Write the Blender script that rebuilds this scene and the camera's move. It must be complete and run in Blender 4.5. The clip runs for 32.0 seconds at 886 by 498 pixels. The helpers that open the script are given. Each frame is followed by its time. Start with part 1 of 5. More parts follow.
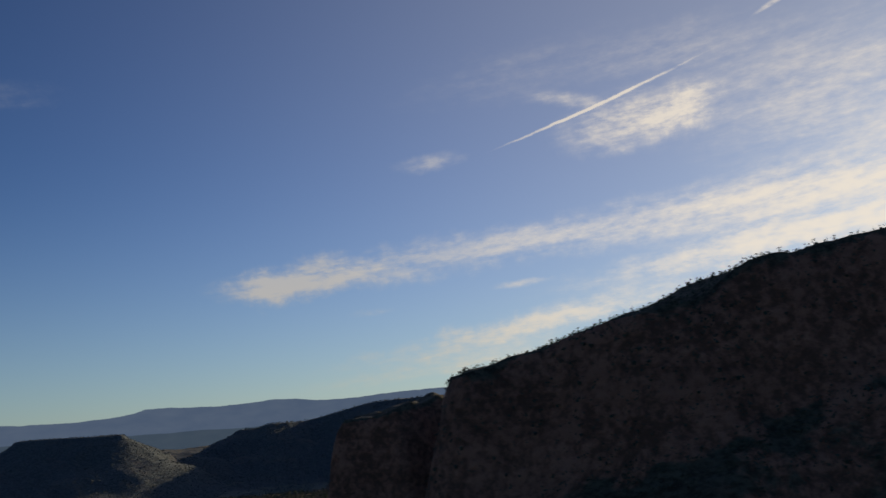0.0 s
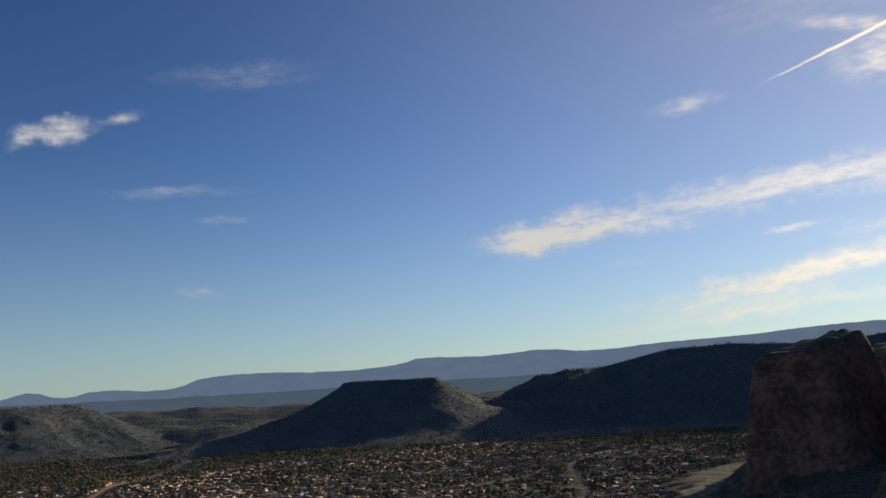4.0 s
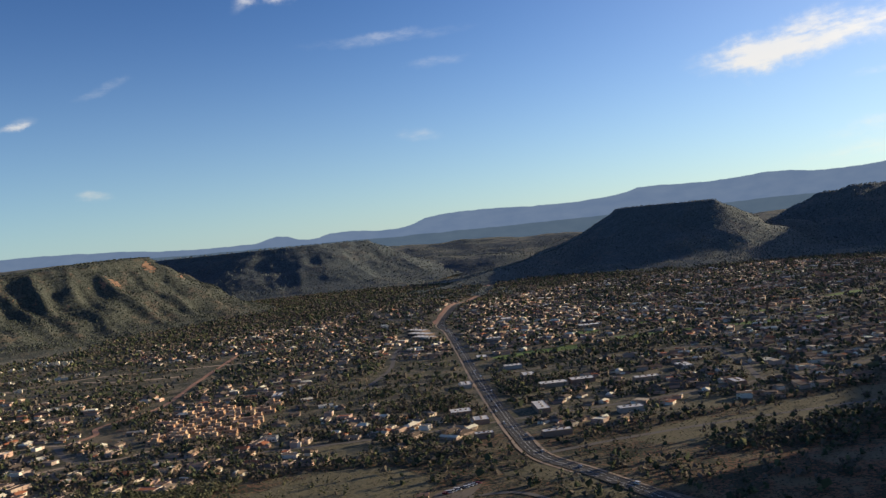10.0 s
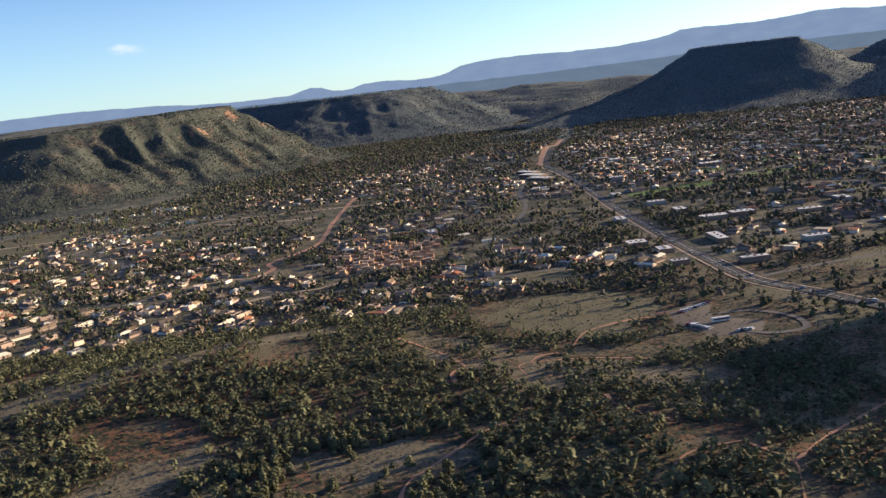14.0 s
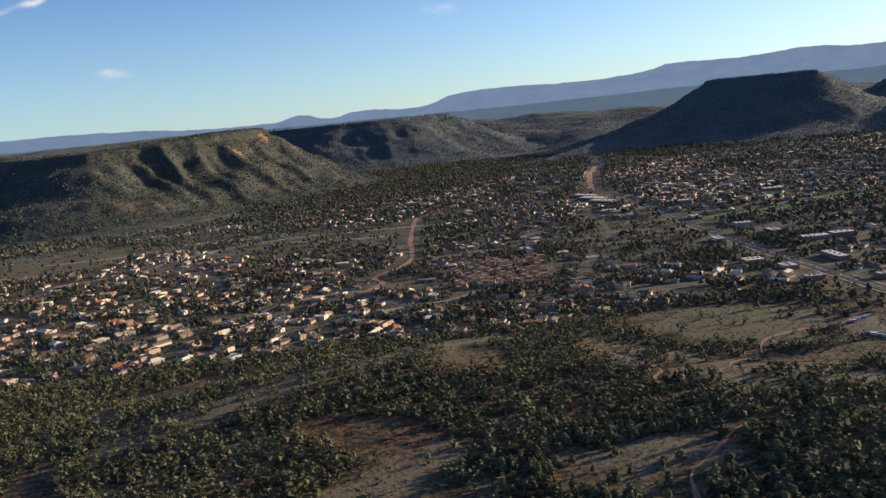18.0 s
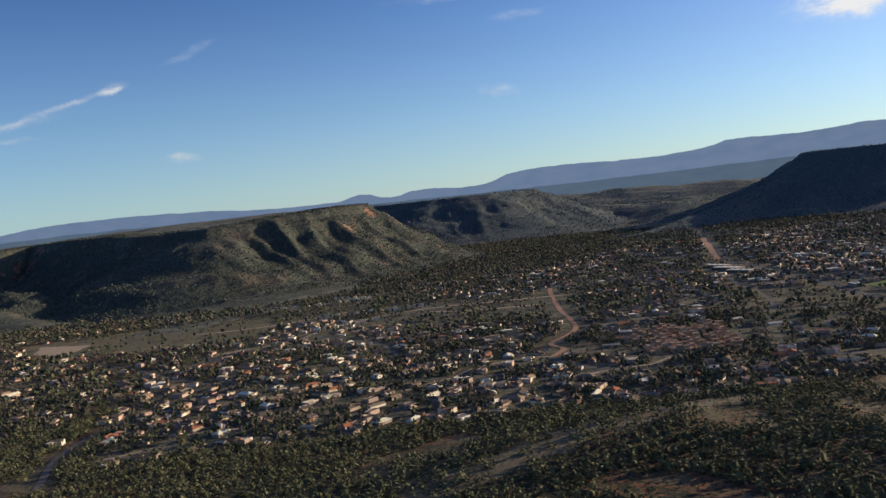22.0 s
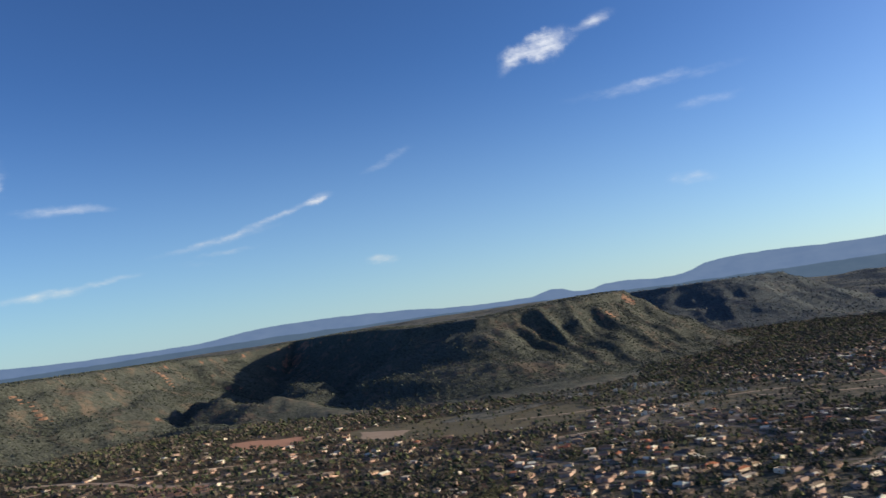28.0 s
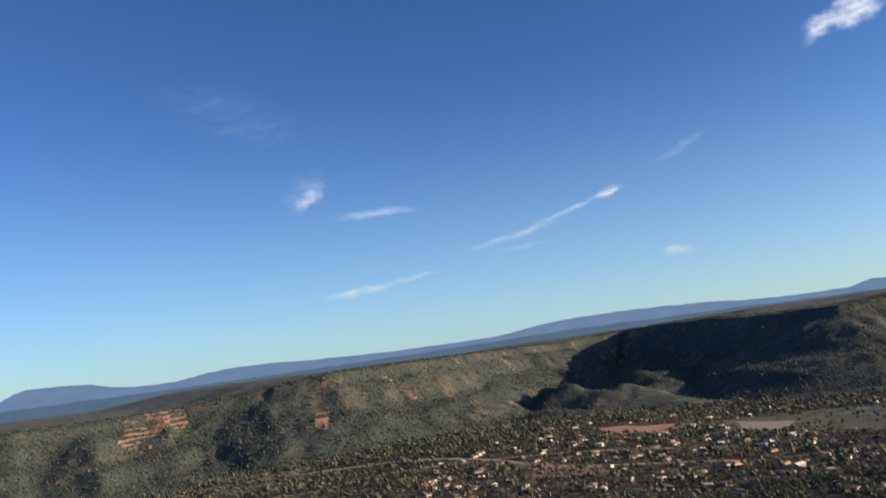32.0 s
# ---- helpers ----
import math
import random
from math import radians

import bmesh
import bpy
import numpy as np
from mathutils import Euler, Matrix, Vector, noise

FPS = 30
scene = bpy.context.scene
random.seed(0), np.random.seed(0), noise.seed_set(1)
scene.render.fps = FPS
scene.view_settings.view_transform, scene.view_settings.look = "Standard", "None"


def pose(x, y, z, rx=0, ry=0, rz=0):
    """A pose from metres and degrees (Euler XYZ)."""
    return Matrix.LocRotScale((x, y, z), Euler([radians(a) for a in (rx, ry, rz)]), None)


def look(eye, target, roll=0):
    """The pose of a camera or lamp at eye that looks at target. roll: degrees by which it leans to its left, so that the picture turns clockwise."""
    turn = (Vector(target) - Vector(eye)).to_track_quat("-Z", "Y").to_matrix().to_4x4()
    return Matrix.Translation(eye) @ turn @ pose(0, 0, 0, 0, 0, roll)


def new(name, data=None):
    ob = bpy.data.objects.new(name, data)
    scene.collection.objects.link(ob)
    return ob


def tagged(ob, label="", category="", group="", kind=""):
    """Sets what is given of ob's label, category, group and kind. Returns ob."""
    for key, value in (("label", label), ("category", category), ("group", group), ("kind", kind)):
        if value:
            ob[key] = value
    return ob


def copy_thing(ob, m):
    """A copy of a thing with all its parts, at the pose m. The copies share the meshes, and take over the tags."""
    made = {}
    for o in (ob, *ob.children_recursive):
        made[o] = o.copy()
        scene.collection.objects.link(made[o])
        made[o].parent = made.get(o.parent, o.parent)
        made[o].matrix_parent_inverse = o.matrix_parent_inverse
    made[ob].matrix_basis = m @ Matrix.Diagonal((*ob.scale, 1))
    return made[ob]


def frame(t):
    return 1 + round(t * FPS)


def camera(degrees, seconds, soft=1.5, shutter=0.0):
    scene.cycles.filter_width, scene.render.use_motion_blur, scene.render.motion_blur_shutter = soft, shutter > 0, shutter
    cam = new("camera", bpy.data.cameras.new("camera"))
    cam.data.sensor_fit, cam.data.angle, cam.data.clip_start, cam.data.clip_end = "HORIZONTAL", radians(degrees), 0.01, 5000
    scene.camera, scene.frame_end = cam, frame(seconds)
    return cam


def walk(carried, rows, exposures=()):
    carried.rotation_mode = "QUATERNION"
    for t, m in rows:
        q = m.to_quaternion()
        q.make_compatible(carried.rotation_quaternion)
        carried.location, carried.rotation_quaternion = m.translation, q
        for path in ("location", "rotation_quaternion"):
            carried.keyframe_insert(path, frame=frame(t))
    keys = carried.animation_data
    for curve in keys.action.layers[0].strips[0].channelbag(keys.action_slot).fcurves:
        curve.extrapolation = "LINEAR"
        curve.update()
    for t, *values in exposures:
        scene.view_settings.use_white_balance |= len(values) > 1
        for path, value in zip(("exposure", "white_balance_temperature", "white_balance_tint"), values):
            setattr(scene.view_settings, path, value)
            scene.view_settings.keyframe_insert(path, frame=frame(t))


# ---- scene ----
cam = camera(54.63, 32.0, soft=1.4, shutter=0.5)

# seconds, eye, target, roll
PATH = [
    (0, (-352.2, 126.9, 178.3), (-241.1, 1101.3, 373.9), -4.40),
    (0.5, (-370.8, 121.2, 177.3), (-299.3, 1098.1, 378.3), -4.25),
    (1, (-389.0, 115.1, 176.3), (-353.3, 1094.9, 373.1), -3.72),
    (1.5, (-407.0, 108.8, 175.4), (-402.1, 1088.5, 375.9), -3.85),
    (2, (-424.6, 102.3, 174.6), (-454.8, 1082.6, 369.6), -3.36),
    (2.5, (-442.0, 95.5, 173.8), (-511.9, 1074.4, 365.6), -3.43),
    (3, (-459.0, 88.5, 173.1), (-569.3, 1066.2, 351.4), -3.28),
    (3.5, (-475.9, 81.2, 172.4), (-629.3, 1055.4, 338.2), -3.06),
    (5.5, (-541.0, 50.5, 170.2), (-807.2, 1005.1, 303.9), -5.38),
    (6, (-556.8, 42.4, 169.8), (-862.3, 989.3, 269.7), -5.14),
    (6.5, (-572.4, 34.1, 169.4), (-914.6, 971.9, 228.4), -4.69),
    (7, (-587.8, 25.8, 169.0), (-965.7, 951.6, 165.4), -3.80),
    (7.5, (-603.2, 17.3, 168.7), (-1005.5, 926.6, 63.1), -2.80),
    (8, (-618.4, 8.7, 168.5), (-1030.1, 912.6, 52.3), -2.27),
    (8.5, (-633.4, -0.0, 168.2), (-1057.7, 904.5, 126.4), -2.02),
    (9, (-648.4, -8.8, 168.0), (-1091.4, 887.1, 135.5), -2.79),
    (9.5, (-663.2, -17.7, 167.9), (-1108.7, 877.2, 141.8), -4.36),
    (10, (-677.9, -26.7, 167.8), (-1119.1, 870.7, 155.6), -5.64),
    (10.5, (-692.6, -35.7, 167.7), (-1143.2, 856.7, 146.9), -5.53),
    (11, (-707.2, -44.8, 167.6), (-1162.1, 844.9, 129.5), -5.71),
    (11.5, (-721.7, -54.0, 167.6), (-1191.0, 822.9, 64.3), -5.28),
    (12, (-736.1, -63.2, 167.7), (-1216.5, 799.5, 9.8), -4.94),
    (12.5, (-750.5, -72.5, 167.7), (-1232.6, 786.6, -3.9), -5.52),
    (13, (-764.8, -81.8, 167.8), (-1244.1, 779.2, -2.3), -6.29),
    (13.5, (-779.1, -91.1, 167.9), (-1259.2, 768.8, -5.4), -6.65),
    (14, (-793.3, -100.5, 168.0), (-1280.3, 754.2, -11.8), -6.70),
    (14.5, (-807.4, -109.9, 168.2), (-1295.3, 747.2, 2.5), -6.44),
    (16.5, (-863.7, -147.8, 169.0), (-1346.4, 709.7, -8.9), -6.04),
    (17, (-877.7, -157.3, 169.3), (-1356.8, 703.7, -1.4), -5.95),
    (17.5, (-891.6, -166.9, 169.6), (-1365.9, 699.4, 12.4), -5.74),
    (18, (-905.5, -176.4, 169.9), (-1376.9, 692.9, 21.2), -5.75),
    (18.5, (-919.4, -186.0, 170.2), (-1388.4, 686.9, 35.9), -5.96),
    (19, (-933.2, -195.6, 170.5), (-1414.4, 673.2, 53.2), -5.91),
    (19.5, (-947.0, -205.2, 170.8), (-1451.4, 652.0, 66.3), -5.55),
    (20, (-960.8, -214.8, 171.2), (-1467.8, 643.7, 94.8), -5.50),
    (20.5, (-974.5, -224.5, 171.5), (-1478.2, 637.4, 113.0), -6.33),
    (21, (-988.1, -234.1, 171.9), (-1494.4, 627.1, 126.7), -6.48),
    (21.5, (-1001.7, -243.8, 172.3), (-1520.3, 609.7, 121.1), -6.44),
    (22, (-1015.3, -253.5, 172.6), (-1542.8, 594.4, 120.1), -6.23),
    (22.5, (-1028.8, -263.3, 173.0), (-1561.5, 582.2, 136.6), -6.25),
    (23, (-1042.2, -273.0, 173.4), (-1581.1, 569.0, 150.8), -6.11),
    (23.5, (-1055.5, -282.9, 173.8), (-1599.9, 555.8, 157.6), -6.40),
    (24, (-1068.7, -292.7, 174.1), (-1620.9, 541.0, 175.5), -6.59),
    (24.5, (-1081.9, -302.6, 174.5), (-1644.3, 523.7, 203.4), -6.52),
    (25, (-1094.9, -312.6, 174.9), (-1665.9, 506.7, 228.2), -6.69),
    (25.5, (-1107.9, -322.6, 175.2), (-1691.7, 485.8, 250.0), -6.86),
    (27.5, (-1158.4, -363.3, 176.6), (-1818.0, 384.4, 253.4), -8.34),
    (28, (-1170.6, -373.7, 176.9), (-1860.3, 345.5, 261.3), -7.86),
    (28.5, (-1182.7, -384.2, 177.2), (-1906.0, 297.8, 284.9), -7.82),
    (29, (-1194.6, -394.9, 177.5), (-1952.5, 247.8, 289.8), -7.89),
    (29.5, (-1206.3, -405.6, 177.7), (-1999.7, 197.7, 259.0), -8.05),
    (30, (-1217.8, -416.4, 178.0), (-2036.1, 156.3, 225.8), -8.64),
    (30.5, (-1229.0, -427.4, 178.2), (-2067.5, 115.6, 223.0), -8.54),
    (31, (-1240.0, -438.6, 178.4), (-2101.6, 66.0, 234.0), -7.94),
    (31.5, (-1250.8, -449.9, 178.5), (-2132.6, 15.4, 255.0), -7.43),
    (32, (-1261.3, -461.3, 178.7), (-2146.8, -12.9, 300.2), -7.52),
]

EXPOSURES = [(0, -0.72, 7200, 11), (1, -0.60, 7500, 11), (3, -0.34, 7600, 11), (6, -0.03, 7150, 10), (7, 0.10, 7200, 10), (8, 0.66, 7300, 12), (9, 0.34, 7250, 11), (10, 0.24, 7200, 10), (11, 0.26, 7200, 10), (12, 0.70, 7250, 12), (13, 0.72, 7250, 13), (14, 0.90, 7250, 13),
             (17, 0.60, 7150, 13), (18, 0.50, 7150, 12), (20, 0.26, 7000, 11), (21, 0.22, 7000, 11), (22, 0.22, 7000, 11), (23, 0.25, 7050, 11), (25, 0.24, 6850, 10), (28, 0.34, 6700, 10), (32, 0.42, 6650, 10)]
walk(cam, [(t, look(eye, target, roll)) for t, eye, target, roll in PATH], EXPOSURES)

# ---------------------------------------------------------------- light
SUN_YAW, SUN_UP = -42.0, 12.6          # degrees: to the left of +y, above the horizon
SUN = Vector((-math.sin(radians(SUN_YAW)) * math.cos(radians(SUN_UP)), math.cos(radians(SUN_YAW)) * math.cos(radians(SUN_UP)), math.sin(radians(SUN_UP))))
sun = new("sun", bpy.data.lights.new("sun", "SUN"))
sun.data.energy, sun.data.angle, sun.data.color = 5.0, radians(0.53), (1.0, 0.86, 0.65)
sun.matrix_world = look((0, 0, 600), Vector((0, 0, 600)) - SUN)


class Nodes:
    """Short calls for a node tree."""

    def __init__(self, tree):
        self.tree = tree
        tree.nodes.clear()

    def add(self, kind, _set=(), **inputs):
        node = self.tree.nodes.new(kind)
        for key, value in dict(_set).items():
            setattr(node, key, value)
        for key, value in inputs.items():
            self.put(node, key.replace("_", " "), value)
        return node

    def put(self, node, key, value):
        socket = node.inputs[int(key) if key.isdigit() else key]
        if isinstance(value, bpy.types.NodeSocket):
            self.tree.links.new(value, socket)
        else:
            socket.default_value = value

    def math(self, op, a, b=0.0, c=0.0, clamp=False):
        node = self.tree.nodes.new("ShaderNodeMath")
        node.operation, node.use_clamp = op, clamp
        for n, v in enumerate((a, b, c)):
            self.put(node, str(n), v)
        return node.outputs[0]

    def vmath(self, op, a, b=(0, 0, 0)):
        node = self.tree.nodes.new("ShaderNodeVectorMath")
        node.operation = op
        self.put(node, "0", a)
        self.put(node, "1", b)
        return node.outputs["Value" if op in ("LENGTH", "DOT_PRODUCT") else "Vector"]

    def mix(self, fac, a, b, blend="MIX"):
        node = self.tree.nodes.new("ShaderNodeMix")
        node.data_type, node.blend_type = "RGBA", blend
        for n, v in ((0, fac), (6, a), (7, b)):
            if isinstance(v, bpy.types.NodeSocket):
                self.tree.links.new(v, node.inputs[n])
            else:
                node.inputs[n].default_value = v if n == 0 else (*v[:3], 1)
        return node.outputs[2]

    def noise(self, vector, scale, detail=4.0, rough=0.55):
        node = self.add("ShaderNodeTexNoise", Scale=scale, Detail=detail, Roughness=rough)
        if vector is not None:
            self.put(node, "Vector", vector)
        return node.outputs[0]

    def steps(self, value, low, high, smooth=True, to=(0.0, 1.0)):
        node = self.tree.nodes.new("ShaderNodeMapRange")
        node.interpolation_type = "SMOOTHSTEP" if smooth else "LINEAR"
        for n, v in enumerate((value, low, high, *to)):
            self.put(node, str(n), v)
        return node.outputs[0]


# ---------------------------------------------------------------- sky, cirrus, far blue ranges
world = bpy.data.worlds.new("world")
scene.world = world
world.use_nodes = True
w = Nodes(world.node_tree)
sky = w.add("ShaderNodeTexSky", {"sky_type": "NISHITA", "sun_disc": False, "sun_elevation": radians(SUN_UP), "sun_rotation": radians(-SUN_YAW),
                                 "altitude": 1300.0, "air_density": 1.0, "dust_density": 0.6, "ozone_density": 2.0})
way = w.add("ShaderNodeTexCoord").outputs["Generated"]
xyz = w.add("ShaderNodeSeparateXYZ", Vector=way).outputs
yaw = w.math("MULTIPLY", w.math("ARCTAN2", w.math("MULTIPLY", xyz[0], -1.0), xyz[1]), 57.2958)
up = w.math("MULTIPLY", w.math("ARCSINE", xyz[2]), 57.2958)
flat = w.add("ShaderNodeCombineXYZ", X=yaw, Y=up).outputs[0]
lean = w.add("ShaderNodeMapping", {"vector_type": "TEXTURE"}, Vector=flat, Rotation=(0, 0, radians(-7)), Scale=(7.0, 1.0, 1)).outputs[0]
wisp = w.noise(lean, 0.8, 7.0, 0.62)
fine = w.noise(w.vmath("MULTIPLY", flat, (0.55, 1.3, 1)), 1.6, 5.0, 0.6)
warp = w.add("ShaderNodeTexNoise", Vector=flat, Scale=0.5, Detail=7.0, Roughness=0.62).outputs["Color"]
bent = w.vmath("ADD", flat, w.vmath("MULTIPLY", w.vmath("SUBTRACT", warp, (0.5, 0.5, 0.5)), (4.2, 2.2, 0)))
slight = w.vmath("ADD", flat, w.vmath("MULTIPLY", w.vmath("SUBTRACT", warp, (0.5, 0.5, 0.5)), (1.8, 0.8, 0)))
straight = w.vmath("ADD", flat, w.vmath("MULTIPLY", w.vmath("SUBTRACT", warp, (0.5, 0.5, 0.5)), (0.5, 0.3, 0)))
# yaw, height, half length, half width, tilt, thickness, sharp
CLOUDS = [
    (-20.0, 18.3, 5.2, 1.35, -6, 1.3, 0), (-23.5, 18.6, 2.6, 0.8, -14, 1.0, 0), (-16.0, 20.2, 3.0, 0.5, 10, 0.8, 0), (-17.6, 19.55, 6.4, 0.16, -16, 1.5, 1),
    (-30.5, 24.0, 1.7, 0.24, -20, 1.3, 1), (-30, 19.0, 9, 3.2, -10, 0.40, 0), (-24, 22.0, 7, 1.6, -8, 0.35, 0), (-5.5, 17.2, 2.6, 0.45, -10, 0.5, 0),
    (5.6, 9.2, 2.8, 0.85, -2, 0.75, 0), (2.6, 9.9, 6.0, 0.9, -6, 1.0, 0), (-6.5, 10.7, 12.0, 1.05, -4, 0.95, 0), (-24, 12.3, 14.0, 1.1, -3, 0.9, 0), (-32, 10.6, 14.0, 1.5, -2, 0.8, 0),
    (-8, 5.0, 10.0, 0.62, -7, 0.85, 0), (-16, 6.6, 11.0, 0.62, -6, 0.9, 0), (-24, 8.9, 12.0, 0.8, -5, 0.95, 0), (-4, 3.2, 9.0, 0.55, -5, 0.6, 0), (-14, 4.2, 10.0, 0.7, -4, 0.6, 0), (-11.5, 8.6, 2.0, 0.28, -2, 0.75, 0), (-1.4, 7.4, 1.7, 0.28, -6, 0.6, 0),
    (-40, 14.0, 14.0, 6.0, 0, 0.8, 0), (-14, 22.5, 12, 1.6, -6, 0.35, 0),
    (35.6, 16.9, 2.6, 0.62, -10, 1.25, 0), (31.5, 18.0, 1.3, 0.42, -12, 1.1, 0), (37.6, 16.1, 1.2, 0.4, -30, 0.8, 0), (28.6, 13.4, 6.0, 0.42, -2, 0.8, 0), (25.4, 11.6, 2.4, 0.4, -2, 0.65, 0),
    (27.0, 7.0, 1.9, 0.45, 4, 0.65, 0), (24, 21.0, 7, 0.8, -4, 0.4, 0), (-6.5, 16.9, 2.2, 0.4, -12, 0.7, 0),
    (51.7, 9.2, 0.8, 0.34, -25, 1.05, 0), (54.4, 8.35, 3.6, 0.22, -16, 0.8, 0), (58.5, 7.2, 4.4, 0.30, -9, 0.68, 0), (58.0, 6.5, 2.4, 0.2, -4, 0.6, 0), (46.8, 11.2, 2.0, 0.32, -22, 0.7, 0),
    (66.2, 10.0, 2.0, 0.28, 3, 0.8, 0), (68.8, 9.9, 1.8, 0.34, 0, 0.85, 0), (71.6, 11.4, 1.0, 0.45, -50, 0.85, 0), (72.0, 11.8, 1.8, 0.9, -40, 0.4, 0), (66.0, 5.3, 3.4, 0.22, -6, 0.8, 0), (69.5, 4.8, 2.6, 0.3, -2, 0.8, 0), (47.9, 4.7, 1.2, 0.36, 0, 0.8, 0),
    (76, 17, 7, 1.5, 20, 0.25, 0), (60, 5.9, 1.5, 0.25, 0, 0.4, 0),
]
cover = 0.0
for at, high, long, wide, tilt, thick, sharp in CLOUDS:
    near = w.add("ShaderNodeMapping", {"vector_type": "TEXTURE"}, Vector=straight if sharp else slight if wide < 0.6 else bent, Location=(at, high, 0),
                 Rotation=(0, 0, radians(tilt)), Scale=(long * 1.15, wide * (0.75 if sharp else 1.6 if wide > 0.6 else 1.25), 1)).outputs[0]
    body = w.steps(w.vmath("LENGTH", near), 1.25, 0.0 if not sharp else 0.3)
    cover = w.math("ADD", w.math("MULTIPLY", body, thick * (0.78 if at > 20 and wide < 0.6 else 1.0)), cover)
torn = w.math("SUBTRACT", w.math("ADD", w.math("MULTIPLY", wisp, 1.5), w.math("MULTIPLY", fine, 1.05)), 0.66)
cover = w.math("MULTIPLY", w.steps(w.math("MULTIPLY", cover, torn), 0.03, 1.1), 0.84, clamp=True)
glow = w.steps(w.vmath("DOT_PRODUCT", way, tuple(SUN)), 0.70, 1.0)
lit = w.mix(w.steps(up, 2.0, 13.0), (1.02, 0.92, 0.72), (0.84, 0.88, 0.95))
lit = w.mix(glow, lit, (1.6, 1.5, 1.34))
day = w.mix(1.0, w.add("ShaderNodeGamma", Color=sky.outputs[0], Gamma=1.3).outputs[0], (0.047, 0.0645, 0.092), "MULTIPLY")
toward = w.vmath("DOT_PRODUCT", way, tuple(SUN))
day = w.mix(w.math("MULTIPLY", w.math("POWER", w.steps(up, 19.0, 0.0, False), 2.2), 0.52), day, w.mix(w.steps(toward, -0.5, 0.8), (0.42, 0.65, 0.83), (0.49, 0.59, 0.64)))
bright = w.steps(toward, -1.0, 1.0, False, (0.84, 1.24))
day = w.mix(1.0, day, w.add("ShaderNodeCombineXYZ", X=bright, Y=bright, Z=bright).outputs[0], "MULTIPLY")
veil = w.steps(toward, 0.1, 1.1, False)
day = w.mix(w.math("MULTIPLY", w.math("POWER", veil, 3.6), 0.74), day, (0.80, 0.79, 0.78))
air = w.mix(cover, day, lit)


def skyline(points, rough, scale, seed):
    """Height in degrees of a far range along the yaw, with small broken ground on it."""
    curve = w.tree.nodes.new("ShaderNodeFloatCurve")
    line = curve.mapping.curves[0]
    while len(line.points) > 2:
        line.points.remove(line.points[1])
    spots = [((a + 60) / 180, h / 4) for a, h in points]
    line.points[0].location, line.points[1].location = (0, spots[0][1]), (1, spots[-1][1])
    for spot in spots:
        line.points.new(*spot)
    curve.mapping.update()
    w.put(curve, "Value", w.math("DIVIDE", w.math("ADD", yaw, 60.0), 180.0))
    row = w.add("ShaderNodeCombineXYZ", X=yaw, Y=seed).outputs[0]
    return w.math("ADD", w.math("MULTIPLY", curve.outputs[0], 4.0), w.math("MULTIPLY", w.math("SUBTRACT", w.noise(row, scale, 4.0, 0.6), 0.5), rough))


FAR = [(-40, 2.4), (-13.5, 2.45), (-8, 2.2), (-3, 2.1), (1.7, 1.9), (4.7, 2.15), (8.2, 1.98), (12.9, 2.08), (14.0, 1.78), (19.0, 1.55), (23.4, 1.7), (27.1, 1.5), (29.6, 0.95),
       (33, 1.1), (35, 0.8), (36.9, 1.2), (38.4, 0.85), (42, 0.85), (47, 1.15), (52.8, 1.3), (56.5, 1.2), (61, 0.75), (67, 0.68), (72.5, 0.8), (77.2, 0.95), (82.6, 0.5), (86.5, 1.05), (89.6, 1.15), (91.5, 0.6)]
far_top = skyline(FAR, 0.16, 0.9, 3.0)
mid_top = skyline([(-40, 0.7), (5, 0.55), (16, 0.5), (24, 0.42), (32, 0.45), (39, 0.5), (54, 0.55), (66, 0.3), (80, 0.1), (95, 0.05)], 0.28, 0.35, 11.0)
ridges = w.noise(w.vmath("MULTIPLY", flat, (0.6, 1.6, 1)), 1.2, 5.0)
# blue of the distance haze is put into both range tones
far_haze_tone = w.mix(ridges, (0.10, 0.165, 0.30), (0.16, 0.23, 0.36))
mid_haze_tone = w.mix(ridges, (0.062, 0.105, 0.175), (0.10, 0.15, 0.22))
air = w.mix(w.steps(w.math("SUBTRACT", far_top, up), -0.03, 0.03), air, far_haze_tone)
air = w.mix(w.steps(w.math("SUBTRACT", mid_top, up), -0.03, 0.03), air, mid_haze_tone)
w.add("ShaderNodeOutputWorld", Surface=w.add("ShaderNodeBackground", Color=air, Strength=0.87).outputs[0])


# ---------------------------------------------------------------- materials
def material(name, rough=0.9, metal=0.0):
    m = bpy.data.materials.new(name)
    m.use_nodes = True
    n = Nodes(m.node_tree)
    skin = n.add("ShaderNodeBsdfPrincipled", Roughness=rough, Metallic=metal)
    n.put(skin, "Specular IOR Level", 0.25)
    n.add("ShaderNodeOutputMaterial", Surface=skin.outputs[0])
    return m, n, skin


def place(n):
    return n.add("ShaderNodeNewGeometry").outputs["Position"]


def relief(n, skin, height, strength, distance):
    n.put(skin, "Normal", n.add("ShaderNodeBump", Height=height, Strength=strength, Distance=distance).outputs[0])


